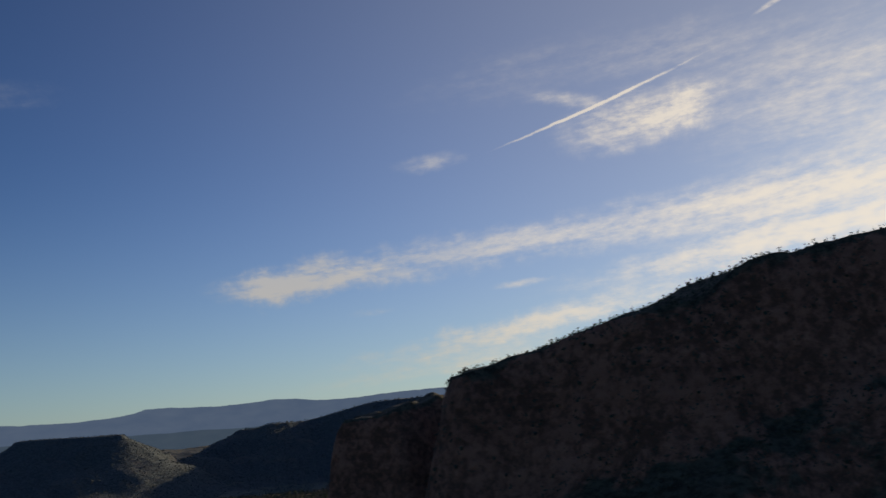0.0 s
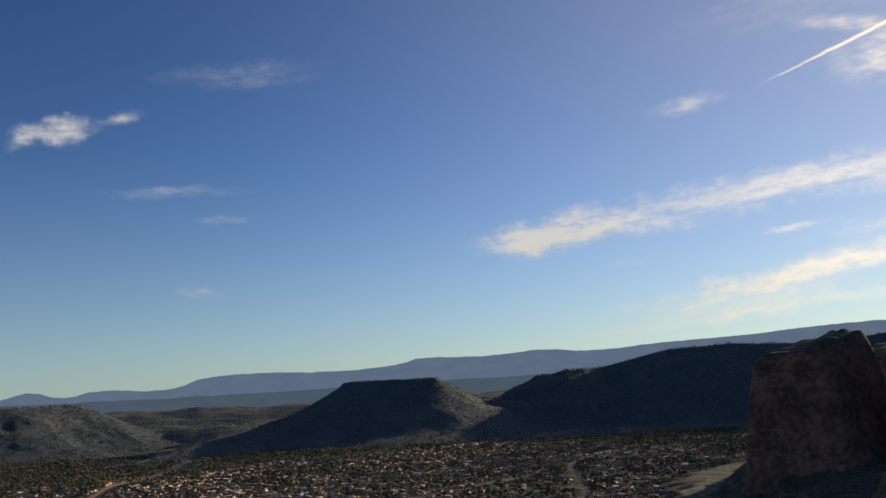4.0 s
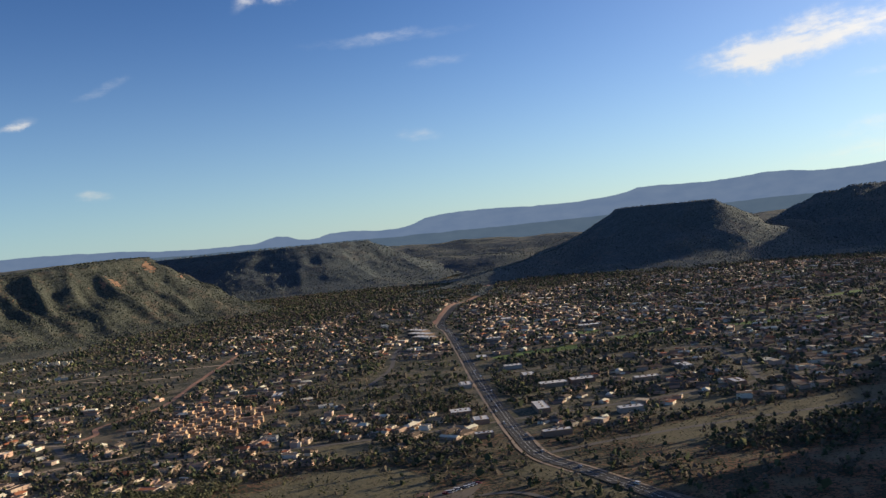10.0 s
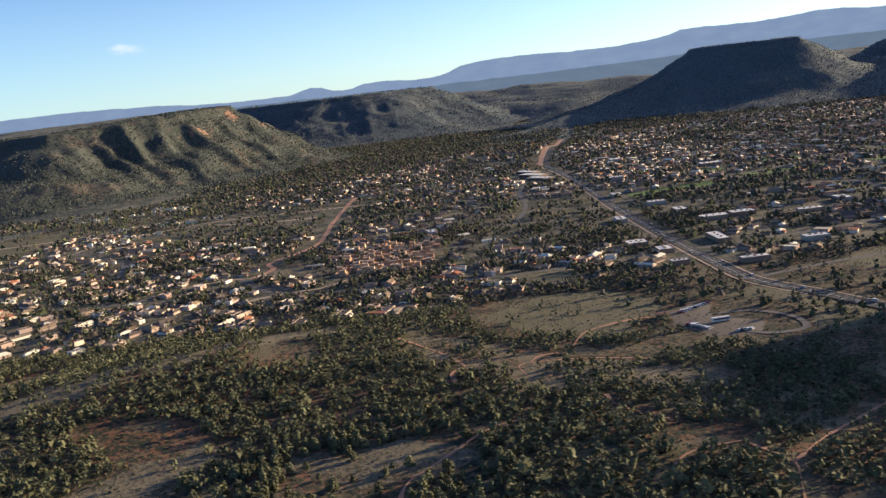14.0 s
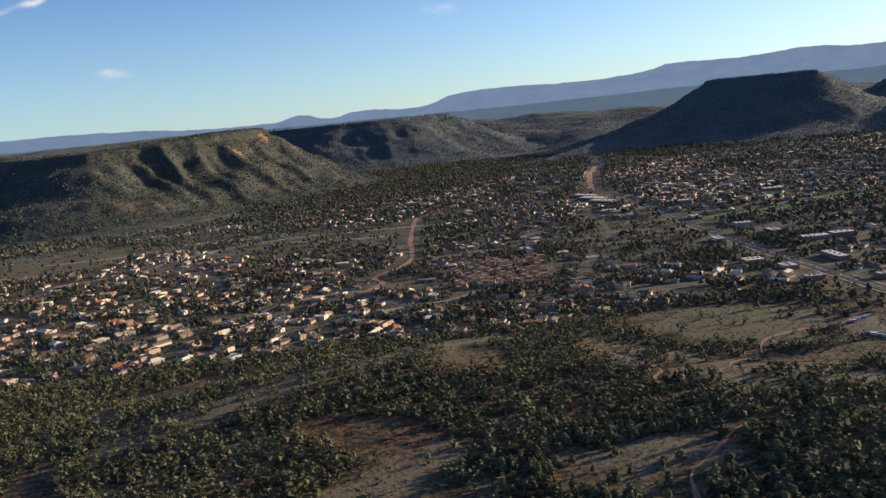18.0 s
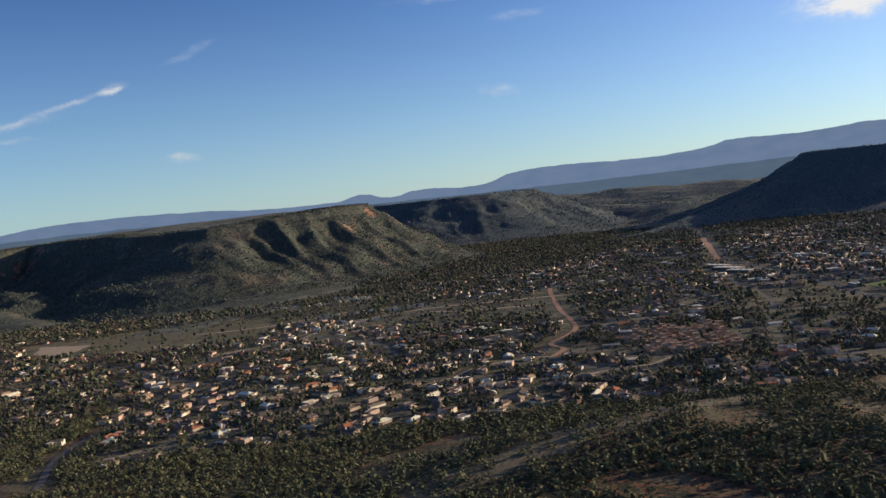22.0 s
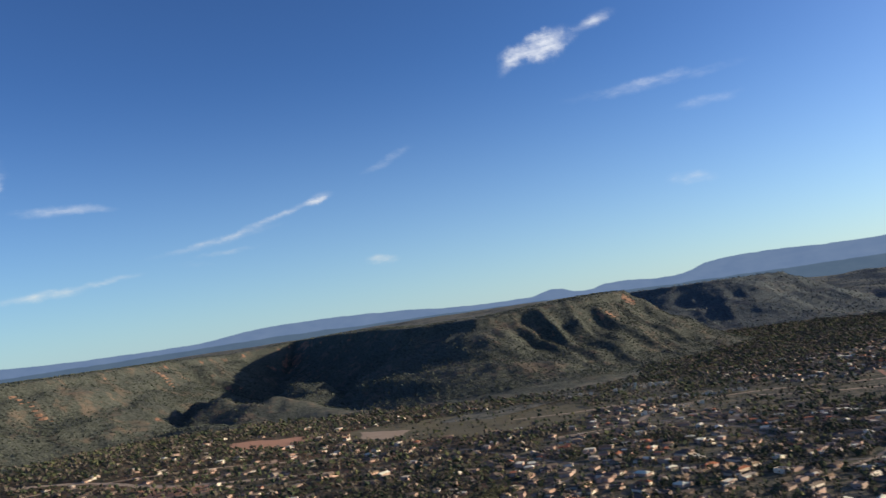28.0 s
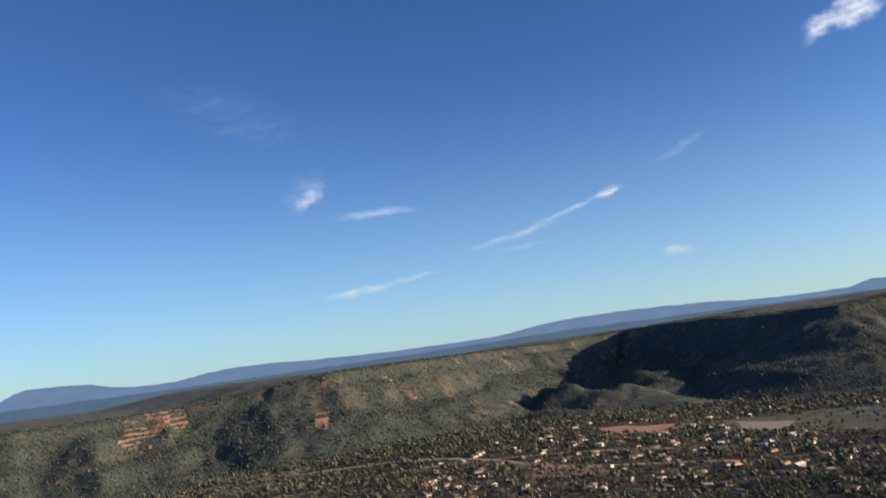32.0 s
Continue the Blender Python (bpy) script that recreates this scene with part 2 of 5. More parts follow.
def soil_material(name, grass, red, scrub, reds, scrubs):
    """Dry valley ground: pale grass, bare red earth and dark scrub in patches."""
    m, n, skin = material(name, 0.95)
    p = place(n)
    big, mid, small = n.noise(p, 0.006, 5.0), n.noise(p, 0.035, 5.0, 0.6), n.noise(p, 0.35, 4.0, 0.65)
    pale = n.mix(small, tuple(v * 0.62 for v in grass), tuple(v * 1.25 for v in grass))
    tone = n.mix(n.steps(n.math("ADD", mid, n.math("MULTIPLY", big, 0.5)), reds, reds + 0.16), pale, n.mix(small, tuple(v * 0.7 for v in red), red))
    dots = n.steps(n.math("ADD", n.math("MULTIPLY", mid, 0.5), n.math("MULTIPLY", small, 0.6)), scrubs, scrubs + 0.09)
    n.put(skin, "Base Color", n.mix(dots, tone, scrub))
    relief(n, skin, small, 0.6, 1.2)
    return m


GROUND = soil_material("valley_soil", (0.158, 0.126, 0.074), (0.25, 0.112, 0.060), (0.036, 0.040, 0.023), 0.66, 0.50)
FIELD = soil_material("dry_grass", (0.155, 0.134, 0.078), (0.27, 0.15, 0.085), (0.07, 0.068, 0.036), 0.90, 0.57)
YARD = soil_material("yard_soil", (0.195, 0.160, 0.106), (0.22, 0.125, 0.078), (0.050, 0.055, 0.031), 0.76, 0.50)
CLEARING = soil_material("stony_clearing", (0.195, 0.156, 0.098), (0.31, 0.138, 0.073), (0.075, 0.07, 0.042), 0.76, 0.54)


def slope_material(name, brush, soil, rock, steep):
    """Mesa flank: brush with bare soil between, banded rock where it is steep."""
    m, n, skin = material(name, 0.95)
    geo = n.add("ShaderNodeNewGeometry").outputs
    p = geo["Position"]
    big, mid, small = n.noise(p, 0.008, 5.0), n.noise(p, 0.04, 5.0, 0.6), n.noise(p, 0.2, 4.0, 0.7)
    level = n.add("ShaderNodeSeparateXYZ", Vector=geo["Normal"]).outputs[2]
    green = n.mix(n.steps(small, 0.36, 0.62), tuple(v * 0.5 for v in brush), tuple(v * 1.4 for v in brush))
    bare = n.steps(n.math("ADD", n.math("MULTIPLY", big, 0.55), n.math("MULTIPLY", mid, 0.55)), 0.56, 0.70)
    tone = n.mix(n.math("MULTIPLY", bare, 0.75), green, soil)
    tone = n.mix(n.math("MULTIPLY", n.steps(level, 0.985, 0.998), n.steps(mid, 0.35, 0.6)), tone, (0.17, 0.16, 0.12))
    band = n.noise(n.vmath("MULTIPLY", p, (0.004, 0.004, 0.09)), 1.0, 4.0)
    cliff = n.mix(band, tuple(v * 0.55 for v in rock), tuple(v * 1.3 for v in rock))
    cliff = n.mix(1.0, cliff, n.mix(n.steps(n.math("ADD", n.math("MULTIPLY", mid, 0.4), n.math("MULTIPLY", small, 0.6)), 0.40, 0.60), (0.45, 0.46, 0.45), (1.15, 1.12, 1.1)), "MULTIPLY")
    outcrop = n.noise(p, 0.0045, 3.0)
    edge = n.steps(n.math("ADD", level, n.math("MULTIPLY", n.math("SUBTRACT", n.math("MULTIPLY", n.math("ADD", mid, outcrop), 0.5), 0.5), -2.2)), steep, steep - 0.16)
    n.put(skin, "Base Color", n.mix(edge, tone, cliff))
    relief(n, skin, n.math("ADD", mid, n.math("MULTIPLY", small, 0.5)), 0.7, 6.0)
    return m


FLANK = slope_material("brush_slope", (0.067, 0.074, 0.060), (0.155, 0.116, 0.084), (0.28, 0.15, 0.10), 0.54)
# next two: brush and soil made paler and bluer, distance haze in the colour
HAZED_FLANK = slope_material("hazed_juniper_slope", (0.090, 0.106, 0.104), (0.15, 0.135, 0.118), (0.18, 0.12, 0.09), 0.50)
FAR_HAZE_FLANK = slope_material("far_haze_slope", (0.068, 0.084, 0.088), (0.112, 0.106, 0.096), (0.20, 0.14, 0.11), 0.50)
NEAR_ROCK = slope_material("red_rock_slope", (0.085, 0.076, 0.050), (0.26, 0.135, 0.085), (0.33, 0.155, 0.10), 0.66)


def plain(name, low, high, scale=0.5, rough=0.85, bump=0.0, pick=""):
    """A tone that varies over the surface, and from piece to piece where pick names how."""
    m, n, skin = material(name, rough)
    tone = n.mix(n.noise(place(n), scale, 4.0, 0.6), low, high)
    if pick:
        chance = n.add("ShaderNodeObjectInfo").outputs["Random"] if pick == "object" else n.add("ShaderNodeNewGeometry").outputs["Random Per Island"]
        tone = n.mix(1.0, tone, n.mix(chance, (0.6, 0.6, 0.6), (1.25, 1.25, 1.25)), "MULTIPLY")
    n.put(skin, "Base Color", tone)
    if bump:
        relief(n, skin, n.noise(place(n), scale * 6, 3.0), 0.5, bump)
    return m


def palette(name, tones, rough=0.85, pick="object"):
    """One of several tones for each object or island, with stains on it."""
    m, n, skin = material(name, rough)
    chance = n.add("ShaderNodeObjectInfo").outputs["Random"] if pick == "object" else n.add("ShaderNodeNewGeometry").outputs["Random Per Island"]
    ramp = n.add("ShaderNodeValToRGB", Fac=chance)
    ramp.color_ramp.interpolation = "CONSTANT"
    for k, tone in enumerate(tones):
        e = ramp.color_ramp.elements[k] if k < 2 else ramp.color_ramp.elements.new(0.5)
        e.position, e.color = k / len(tones), (*tone, 1)
    stain = n.noise(place(n), 0.4, 4.0, 0.6)
    n.put(skin, "Base Color", n.mix(1.0, ramp.outputs[0], n.mix(stain, (0.75, 0.74, 0.72), (1.1, 1.1, 1.1)), "MULTIPLY"))
    relief(n, skin, n.noise(place(n), 2.5, 3.0), 0.3, 0.05)
    n.put(skin, "Specular IOR Level", 0.25 if rough < 0.6 else 0.05)
    return m


WALLS = [(0.55, 0.41, 0.28), (0.62, 0.49, 0.34), (0.42, 0.28, 0.19), (0.72, 0.63, 0.48), (0.50, 0.31, 0.21), (0.36, 0.26, 0.19), (0.45, 0.37, 0.28), (0.70, 0.57, 0.38), (0.78, 0.70, 0.55), (0.60, 0.36, 0.25)]
ROOFS = [(0.13, 0.11, 0.10), (0.24, 0.21, 0.18), (0.50, 0.45, 0.38), (0.34, 0.15, 0.095), (0.17, 0.13, 0.10), (0.76, 0.70, 0.61), (0.32, 0.25, 0.18), (0.14, 0.12, 0.11), (0.56, 0.49, 0.39), (0.22, 0.18, 0.14), (0.42, 0.20, 0.13), (0.70, 0.65, 0.56), (0.40, 0.33, 0.25), (0.80, 0.75, 0.66), (0.30, 0.24, 0.19)]
WALLS = [(0.09 + r, 0.085 + g, 0.10 + b) for r, g, b in WALLS]
ROOFS = [(min(0.8, 1.12 * r), min(0.8, 1.02 * g), min(0.8, 0.90 * b)) for r, g, b in ROOFS]
WALL, ROOF = palette("stucco", WALLS), palette("roofing", ROOFS, 0.8)
WALL_FAR, ROOF_FAR = palette("stucco_far", WALLS[2:7], pick="island"), palette("roofing_far", ROOFS, 0.8, pick="island")
ADOBE = palette("adobe", [(0.55, 0.37, 0.24), (0.50, 0.32, 0.20), (0.60, 0.44, 0.29), (0.46, 0.28, 0.18)])
CREAM = palette("cream_stucco", [(0.74, 0.66, 0.50), (0.80, 0.75, 0.62), (0.68, 0.58, 0.42)])
ADOBE_ROOF = plain("adobe_roof", (0.34, 0.25, 0.18), (0.50, 0.39, 0.29), 0.2, pick="object")
WHITE_ROOF = plain("white_membrane", (0.60, 0.57, 0.52), (0.78, 0.75, 0.70), 0.15, 1.0)
SHOP_WALL = palette("shop_wall", [(0.40, 0.30, 0.22), (0.33, 0.22, 0.16), (0.48, 0.42, 0.35)])
GLASS = plain("dark_window", (0.02, 0.025, 0.03), (0.04, 0.045, 0.05), 1.0, 0.12)
DOOR = palette("painted_door", [(0.16, 0.08, 0.05), (0.10, 0.13, 0.12), (0.22, 0.14, 0.08)], 0.6)
ASPHALT = plain("asphalt", (0.050, 0.048, 0.046), (0.082, 0.078, 0.074), 0.12, 1.0)
LINE = plain("road_paint", (0.55, 0.54, 0.5), (0.75, 0.74, 0.7), 1.0, 0.7)
RED_EARTH = plain("red_earth", (0.34, 0.17, 0.10), (0.50, 0.275, 0.18), 0.06, 0.95, 0.4)
PALE_EARTH = plain("pale_earth", (0.30, 0.215, 0.145), (0.46, 0.35, 0.25), 0.05, 0.95, 0.3)
STREET = plain("worn_street", (0.10, 0.09, 0.08), (0.17, 0.15, 0.13), 0.06, 0.9)
LOT = plain("worn_lot", (0.115, 0.095, 0.075), (0.18, 0.15, 0.12), 0.08, 0.95)
GREEN = plain("golf_grass", (0.085, 0.14, 0.035), (0.15, 0.21, 0.055), 0.05, 0.9, 0.2)
LEAF = plain("juniper_needles", (0.072, 0.076, 0.038), (0.160, 0.156, 0.080), 0.03, 0.85, pick="island")
LEAF_ONE = plain("juniper_foliage", (0.072, 0.076, 0.038), (0.160, 0.156, 0.080), 0.05, 0.85, pick="object")
LEAF_TOWN = palette("town_foliage", [tuple(0.92 * v for v in tone) for tone in [(0.074, 0.090, 0.052), (0.058, 0.074, 0.046), (0.082, 0.098, 0.056), (0.10, 0.11, 0.06), (0.056, 0.070, 0.044), (0.15, 0.155, 0.075), (0.15, 0.125, 0.10), (0.062, 0.078, 0.046), (0.12, 0.105, 0.08), (0.21, 0.225, 0.09), (0.058, 0.078, 0.044), (0.066, 0.082, 0.048), (0.052, 0.068, 0.042)]], 0.85, "island")
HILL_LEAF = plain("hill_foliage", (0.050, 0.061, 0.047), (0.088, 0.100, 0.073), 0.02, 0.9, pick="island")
# foliage of the far ridges, lightened and blued to carry the haze
HAZED_LEAF = plain("hazed_ridge_foliage", (0.086, 0.106, 0.102), (0.135, 0.158, 0.148), 0.02, 0.9, pick="island")
BARK = plain("bark", (0.07, 0.05, 0.038), (0.13, 0.095, 0.07), 2.0, 0.95)
RED_LEDGE = plain("red_ledge", (0.17, 0.098, 0.064), (0.31, 0.185, 0.125), 0.07, 0.95, 0.6)
STONE = plain("sandstone", (0.24, 0.14, 0.095), (0.38, 0.26, 0.19), 0.3, 0.95, 0.1, "island")
PAINT = palette("car_paint", [(0.7, 0.7, 0.7), (0.03, 0.03, 0.035), (0.35, 0.36, 0.38), (0.72, 0.72, 0.7), (0.25, 0.03, 0.03), (0.05, 0.08, 0.16)], 0.3)
PAINT_TRIM = plain("bright_metal", (0.45, 0.45, 0.46), (0.62, 0.62, 0.63), 3.0, 0.35)
FRAME = plain("window_frame_paint", (0.30, 0.26, 0.22), (0.55, 0.50, 0.44), 1.0, 0.6, pick="object")
RUBBER = plain("rubber", (0.015, 0.015, 0.015), (0.03, 0.03, 0.03), 3.0)


# ---------------------------------------------------------------- shape of the land
rng = np.random.default_rng(7)
LATTICE = rng.random((256, 256))


def grain(x, y, size, seed=0):
    """Smooth noise between -1 and 1 with features of that size in metres."""
    u, v = np.asarray(x, float) / size + 37.3 * seed, np.asarray(y, float) / size + 91.7 * seed
    i, j = np.floor(u).astype(int), np.floor(v).astype(int)
    a, b = u - i, v - j
    a, b = a * a * (3 - 2 * a), b * b * (3 - 2 * b)
    g = lambda di, dj: LATTICE[(i + di) % 256, (j + dj) % 256]
    return 2 * ((g(0, 0) * (1 - a) + g(1, 0) * a) * (1 - b) + (g(0, 1) * (1 - a) + g(1, 1) * a) * b) - 1


def broken(x, y, size, octaves=4, seed=0):
    return sum(grain(x, y, size / 2**k, seed + k) * 0.5**k for k in range(octaves))


def ease(v, low, high):
    t = np.clip((v - low) / (high - low), 0, 1)
    return t * t * (3 - 2 * t)


def bump(x, y, cx, cy, height, sx, sy, turn=0.0):
    c, s = math.cos(radians(turn)), math.sin(radians(turn))
    u, v = (x - cx) * c + (y - cy) * s, (y - cy) * c - (x - cx) * s
    return height * np.exp(-((u / sx) ** 2 + (v / sy) ** 2))


def ground_height(x, y):
    x, y = np.asarray(x, float), np.asarray(y, float)
    far = np.hypot(x + 800, y + 100)
    z = 2.5 * broken(x, y, 420, 3, 1) * ease(far, 250, 900)
    z = z + bump(x, y, -1225, 262, 17, 185, 66, 52) + bump(x, y, -900, 250, 7, 120, 90)
    z = z + bump(x, y, -400, 780, 26, 190, 400, 12)
    z = z + bump(x, y, -1560, 1720, 14, 200, 160) + bump(x, y, -2700, 260, 22, 300, 380)
    z = z + bump(x, y, -610, 690, 20, 70, 38, 20) + bump(x, y, -560, 640, 14, 40, 60)
    return z + ease(far, 3700, 4900) * 70


def rim_distance(x, y, rim):
    """Metres outside a closed line of corners; inside it is negative."""
    best, inside = np.full(x.shape, 1e9), np.zeros(x.shape, bool)
    for (ax, ay), (bx, by) in zip(rim, rim[1:] + rim[:1]):
        dx, dy = bx - ax, by - ay
        t = np.clip(((x - ax) * dx + (y - ay) * dy) / (dx * dx + dy * dy), 0, 1)
        best = np.minimum(best, np.hypot(x - ax - t * dx, y - ay - t * dy))
        if dy:
            inside ^= ((ay > y) != (by > y)) & (x < ax + (y - ay) / dy * dx)
    return np.where(inside, -best, best)


def rim_place(x, y, rim):
    """How far along the rim the nearest point of it lies, in metres."""
    best, where, gone = np.full(x.shape, 1e9), np.zeros(x.shape), 0.0
    for (ax, ay), (bx, by) in zip(rim, rim[1:] + rim[:1]):
        dx, dy = bx - ax, by - ay
        t = np.clip(((x - ax) * dx + (y - ay) * dy) / (dx * dx + dy * dy), 0, 1)
        d = np.hypot(x - ax - t * dx, y - ay - t * dy)
        # corners fan out, so that gullies spread there
        turn = np.where((t <= 0) | (t >= 1), 0.35 * ((x - ax) * dx + (y - ay) * dy) / math.hypot(dx, dy) - 0.35 * t * math.hypot(dx, dy), 0)
        where = np.where(d < best, gone + t * math.hypot(dx, dy) + turn, where)
        best, gone = np.minimum(best, d), gone + math.hypot(dx, dy)
    return where


def mesa_height(x, y, rim, top, cliff, flank, rough, seed, power=1.7, broad=1.0, crag=0.0, fine=1.0):
    """A flat-topped hill: a cliff below the rim, then a flank that runs out in gullies. top: its height, a number or a function."""
    d = rim_distance(x, y, rim)
    s = rim_place(x, y, rim)
    flank = flank(x, y) if callable(flank) else flank
    wander = s + 22 * grain(x, y, 130, seed + 11)
    gully = 1.2 * np.abs(grain(wander, d * 0.12, 150 * broad, seed)) + (0.3 + 0.5 * fine) / broad * np.abs(grain(wander, d * 0.2, 62 * broad, seed + 1)) + fine * (0.45 / broad**2 * np.abs(grain(wander, d * 0.25, 27 * broad, seed + 2)) + 0.25 * grain(x, y, 38, seed + 9))
    d = d + rough * (gully - 0.75) * ease(d, -25, 110) * (1 - 0.6 * ease(d, flank * 0.5, flank)) + 14 * (0.4 + 0.6 * fine) * broken(x, y, 110, 3, seed + 5) + crag * broken(x, y, 34, 4, seed + 13)
    z0 = top(x, y) if callable(top) else top + 0.0 * x
    high = z0 + 3.5 * broken(x, y, 160, 3, seed + 3) * ease(-d, 0, 120)
    drop = cliff * ease(d, 0, 26)
    run = np.clip((d - 14) / flank, 0, 1.25)
    fall = (z0 - cliff) * (1 - np.clip(1 - run, -0.25, 1) ** power if power == 1 else 1 - np.sign(1 - run) * np.abs(1 - run) ** power)
    shelf = (5 + 0.6 * crag) * np.sin(np.clip(d, 0, flank) / flank * 16 + 2 * grain(x, y, 200, seed + 7)) * ease(d, 20, 80) * (1 - ease(d, flank * 0.5, flank))
    return high - drop - np.where(d > 14, fall, 0) + shelf * (z0 > 100)


def mesh_object(name, verts, faces, mats, parent=None, smooth=False, slots=None):
    me = bpy.data.meshes.new(name)
    verts, faces = np.asarray(verts, np.float32), np.asarray(faces, np.int32)
    k = faces.shape[1]
    me.vertices.add(len(verts))
    me.vertices.foreach_set("co", verts.ravel())
    me.loops.add(faces.size)
    me.loops.foreach_set("vertex_index", faces.ravel())
    me.polygons.add(len(faces))
    me.polygons.foreach_set("loop_start", np.arange(0, faces.size, k, dtype=np.int32))
    if slots is not None:
        me.polygons.foreach_set("material_index", np.asarray(slots, np.int32))
    me.update(calc_edges=True)
    me.polygons.foreach_set("use_smooth", np.full(len(faces), smooth))
    for m in mats if isinstance(mats, (list, tuple)) else [mats]:
        me.materials.append(m)
    ob = new(name, me)
    ob.parent = parent
    return ob


def grid_faces(rows, cols, keep=None):
    a = (np.arange(rows - 1)[:, None] * cols + np.arange(cols - 1)[None]).ravel()
    quads = np.stack([a, a + 1, a + cols + 1, a + cols], 1)
    return quads if keep is None else quads[keep.ravel()[quads].any(1)]


def packed(verts, faces):
    used, back = np.unique(faces, return_inverse=True)
    return verts[used], back.reshape(faces.shape)


# the valley: rings round the middle of the flight, finer near it
rings = np.concatenate([[0, 60, 120], np.geomspace(180, 4990, 230)])
turns = radians(1) * np.concatenate([np.arange(-48, 112, 0.4), np.arange(112, 312, 4.0), [312]])
R, A = np.meshgrid(rings, turns, indexing="ij")
GX, GY = -800 - R * np.sin(A), -100 + R * np.cos(A)
verts = np.stack([GX, GY, ground_height(GX, GY)], -1).reshape(-1, 3)
ground = mesh_object("ground", verts, grid_faces(*R.shape)[:, ::-1], GROUND, smooth=True)
tagged(ground, "dry valley floor of tan grass, red earth and scrub", "ground", kind="structure")

M2_RIM = [(-2616, 1899), (-2650, 1640), (-2749, 1361), (-3000, 1330), (-3350, 1500), (-3994, 1658), (-3980, 1330), (-3790, 1010), (-3553, 780), (-3330, 540), (-3199, 369), (-3140, 150),
          (-3232, -179), (-3218, -486), (-3274, -852), (-3350, -1300), (-4700, -1500), (-5250, 0), (-5250, 1500), (-4500, 2500), (-3700, 2750), (-3120, 2380)]
M3_RIM = [(-2740, 3385), (-2850, 3140), (-3080, 2960), (-3500, 2900), (-4300, 3050), (-3700, 3700), (-2950, 3700)]
M1_RIM = [(-1590, 3490), (-1400, 3330), (-1170, 3275), (-1190, 3420), (-1390, 3620), (-1540, 3600)]
M4_RIM = [(-830, 3860), (-700, 3800), (-560, 3900), (-300, 3780), (100, 3640), (700, 3520), (1500, 3400), (1500, 4500), (-600, 4500)]
N1_RIM = [(-290, 605), (-205, 555), (-60, 520), (150, 480), (360, 640), (420, 1250), (250, 1500), (-150, 1480), (-190, 1250), (-140, 1080), (-218, 760)]
N2_RIM = [(-374, 905), (-318, 885), (-280, 905), (-256, 1000), (-330, 1010)]
# height of the crest along x
M4_TOP = [(-905, -836, -760, -720, -590, -423, -304, -182, -48, 62, 339, 482, 700), (193, 203, 205, 221, 219, 247, 272, 281, 281, 269, 262, 282, 285)]
N1_TOP = [(-297, -275, -221, -172, -152, -128, -110, -80, 200), (203, 206, 221, 234, 245, 250, 255, 256, 254)]
N2_TOP = [(-374, -363, -325, -306, -280, -262), (168, 184, 189, 195, 203, 200)]


def m2_height(x, y):
    top = lambda u, v: 172 + 26 * ease(v, 1250, 1850) - 36 * ease(-v, -220, 250) - 14 * ease(-u, 3500, 4200) * ease(v, 900, 1700)
    foot = lambda u, v: 380 + 200 * ease(v, 700, 1050) * (1 - ease(v, 1200, 1500)) * ease(u, -3100, -2700)
    main = mesa_height(x, y, M2_RIM, top, 18, foot, 60, 21, 1.6, 1.2, fine=0.8)
    knolls = bump(x, y, -3080, 1010, 55, 170, 130) * (1 + 0.5 * broken(x, y, 120, 3, 27)) + bump(x, y, -3020, 770, 42, 240, 130, 35) * (1 + 0.8 * broken(x, y, 110, 3, 28)) + bump(x, y, -2860, 560, 30, 120, 70, 30)
    return np.maximum(main, knolls)


def m1_height(x, y):
    main = mesa_height(x, y, M1_RIM, lambda u, v: 214 + 5 * ease(-u, 1200, 1500), 9, lambda u, v: 660 - 130 * ease(u, -1250, -950), 22, 33, 1.75)
    t = np.clip(((x + 1600) * -420 + (y - 3400) * -1160) / (420**2 + 1160**2), 0, 1)
    off = np.hypot(x + 1600 + 420 * t, y - 3400 + 1160 * t)
    tail = 150 * (1 - t) ** 1.6 - off * 0.25 + 4 * broken(x, y, 150, 3, 35)
    saddle = bump(x, y, -960, 3560, 112, 260, 240, 40)
    return np.maximum(np.maximum(main, tail), saddle)


def m4_height(x, y):
    return mesa_height(x, y, M4_RIM, lambda u, v: np.interp(u, M4_TOP[0], M4_TOP[1]) + 4 * grain(u, v, 120, 4), 8, 620, 40, 47, 1.35, 1.4, fine=0.4)


def m3_height(x, y):
    return mesa_height(x, y, M3_RIM, lambda u, v: 194 + 0 * u, 12, 560, 52, 58, 1.5, 1.3, fine=0.7)


def n1_height(x, y):
    return mesa_height(x, y, N1_RIM, lambda u, v: np.interp(u, N1_TOP[0], N1_TOP[1]) - 22 * ease(v, 750, 1000) - 35 * ease(v, 1050, 1250) + 2.5 * grain(u, v, 16, 6), 62, 300, 34, 64, 1.35, crag=9)


def n2_height(x, y):
    return mesa_height(x, y, N2_RIM, lambda u, v: np.interp(u, N2_TOP[0], N2_TOP[1]) + 4 * grain(u, v, 14, 3), 95, 175, 30, 71, 1.5, crag=4)


def foothills_height(x, y):
    """Low brushy country that closes the valley."""
    far = np.hypot(x + 800, y + 100)
    z = -14 + bump(x, y, -2350, 3600, 40, 420, 200) + bump(x, y, -2300, 2900, 20, 300, 160)
    return z + ease(far, 3500, 4900) * (150 + 16 * broken(x, y, 500, 4, 5)) + 9 * broken(x, y, 240, 4, 6)


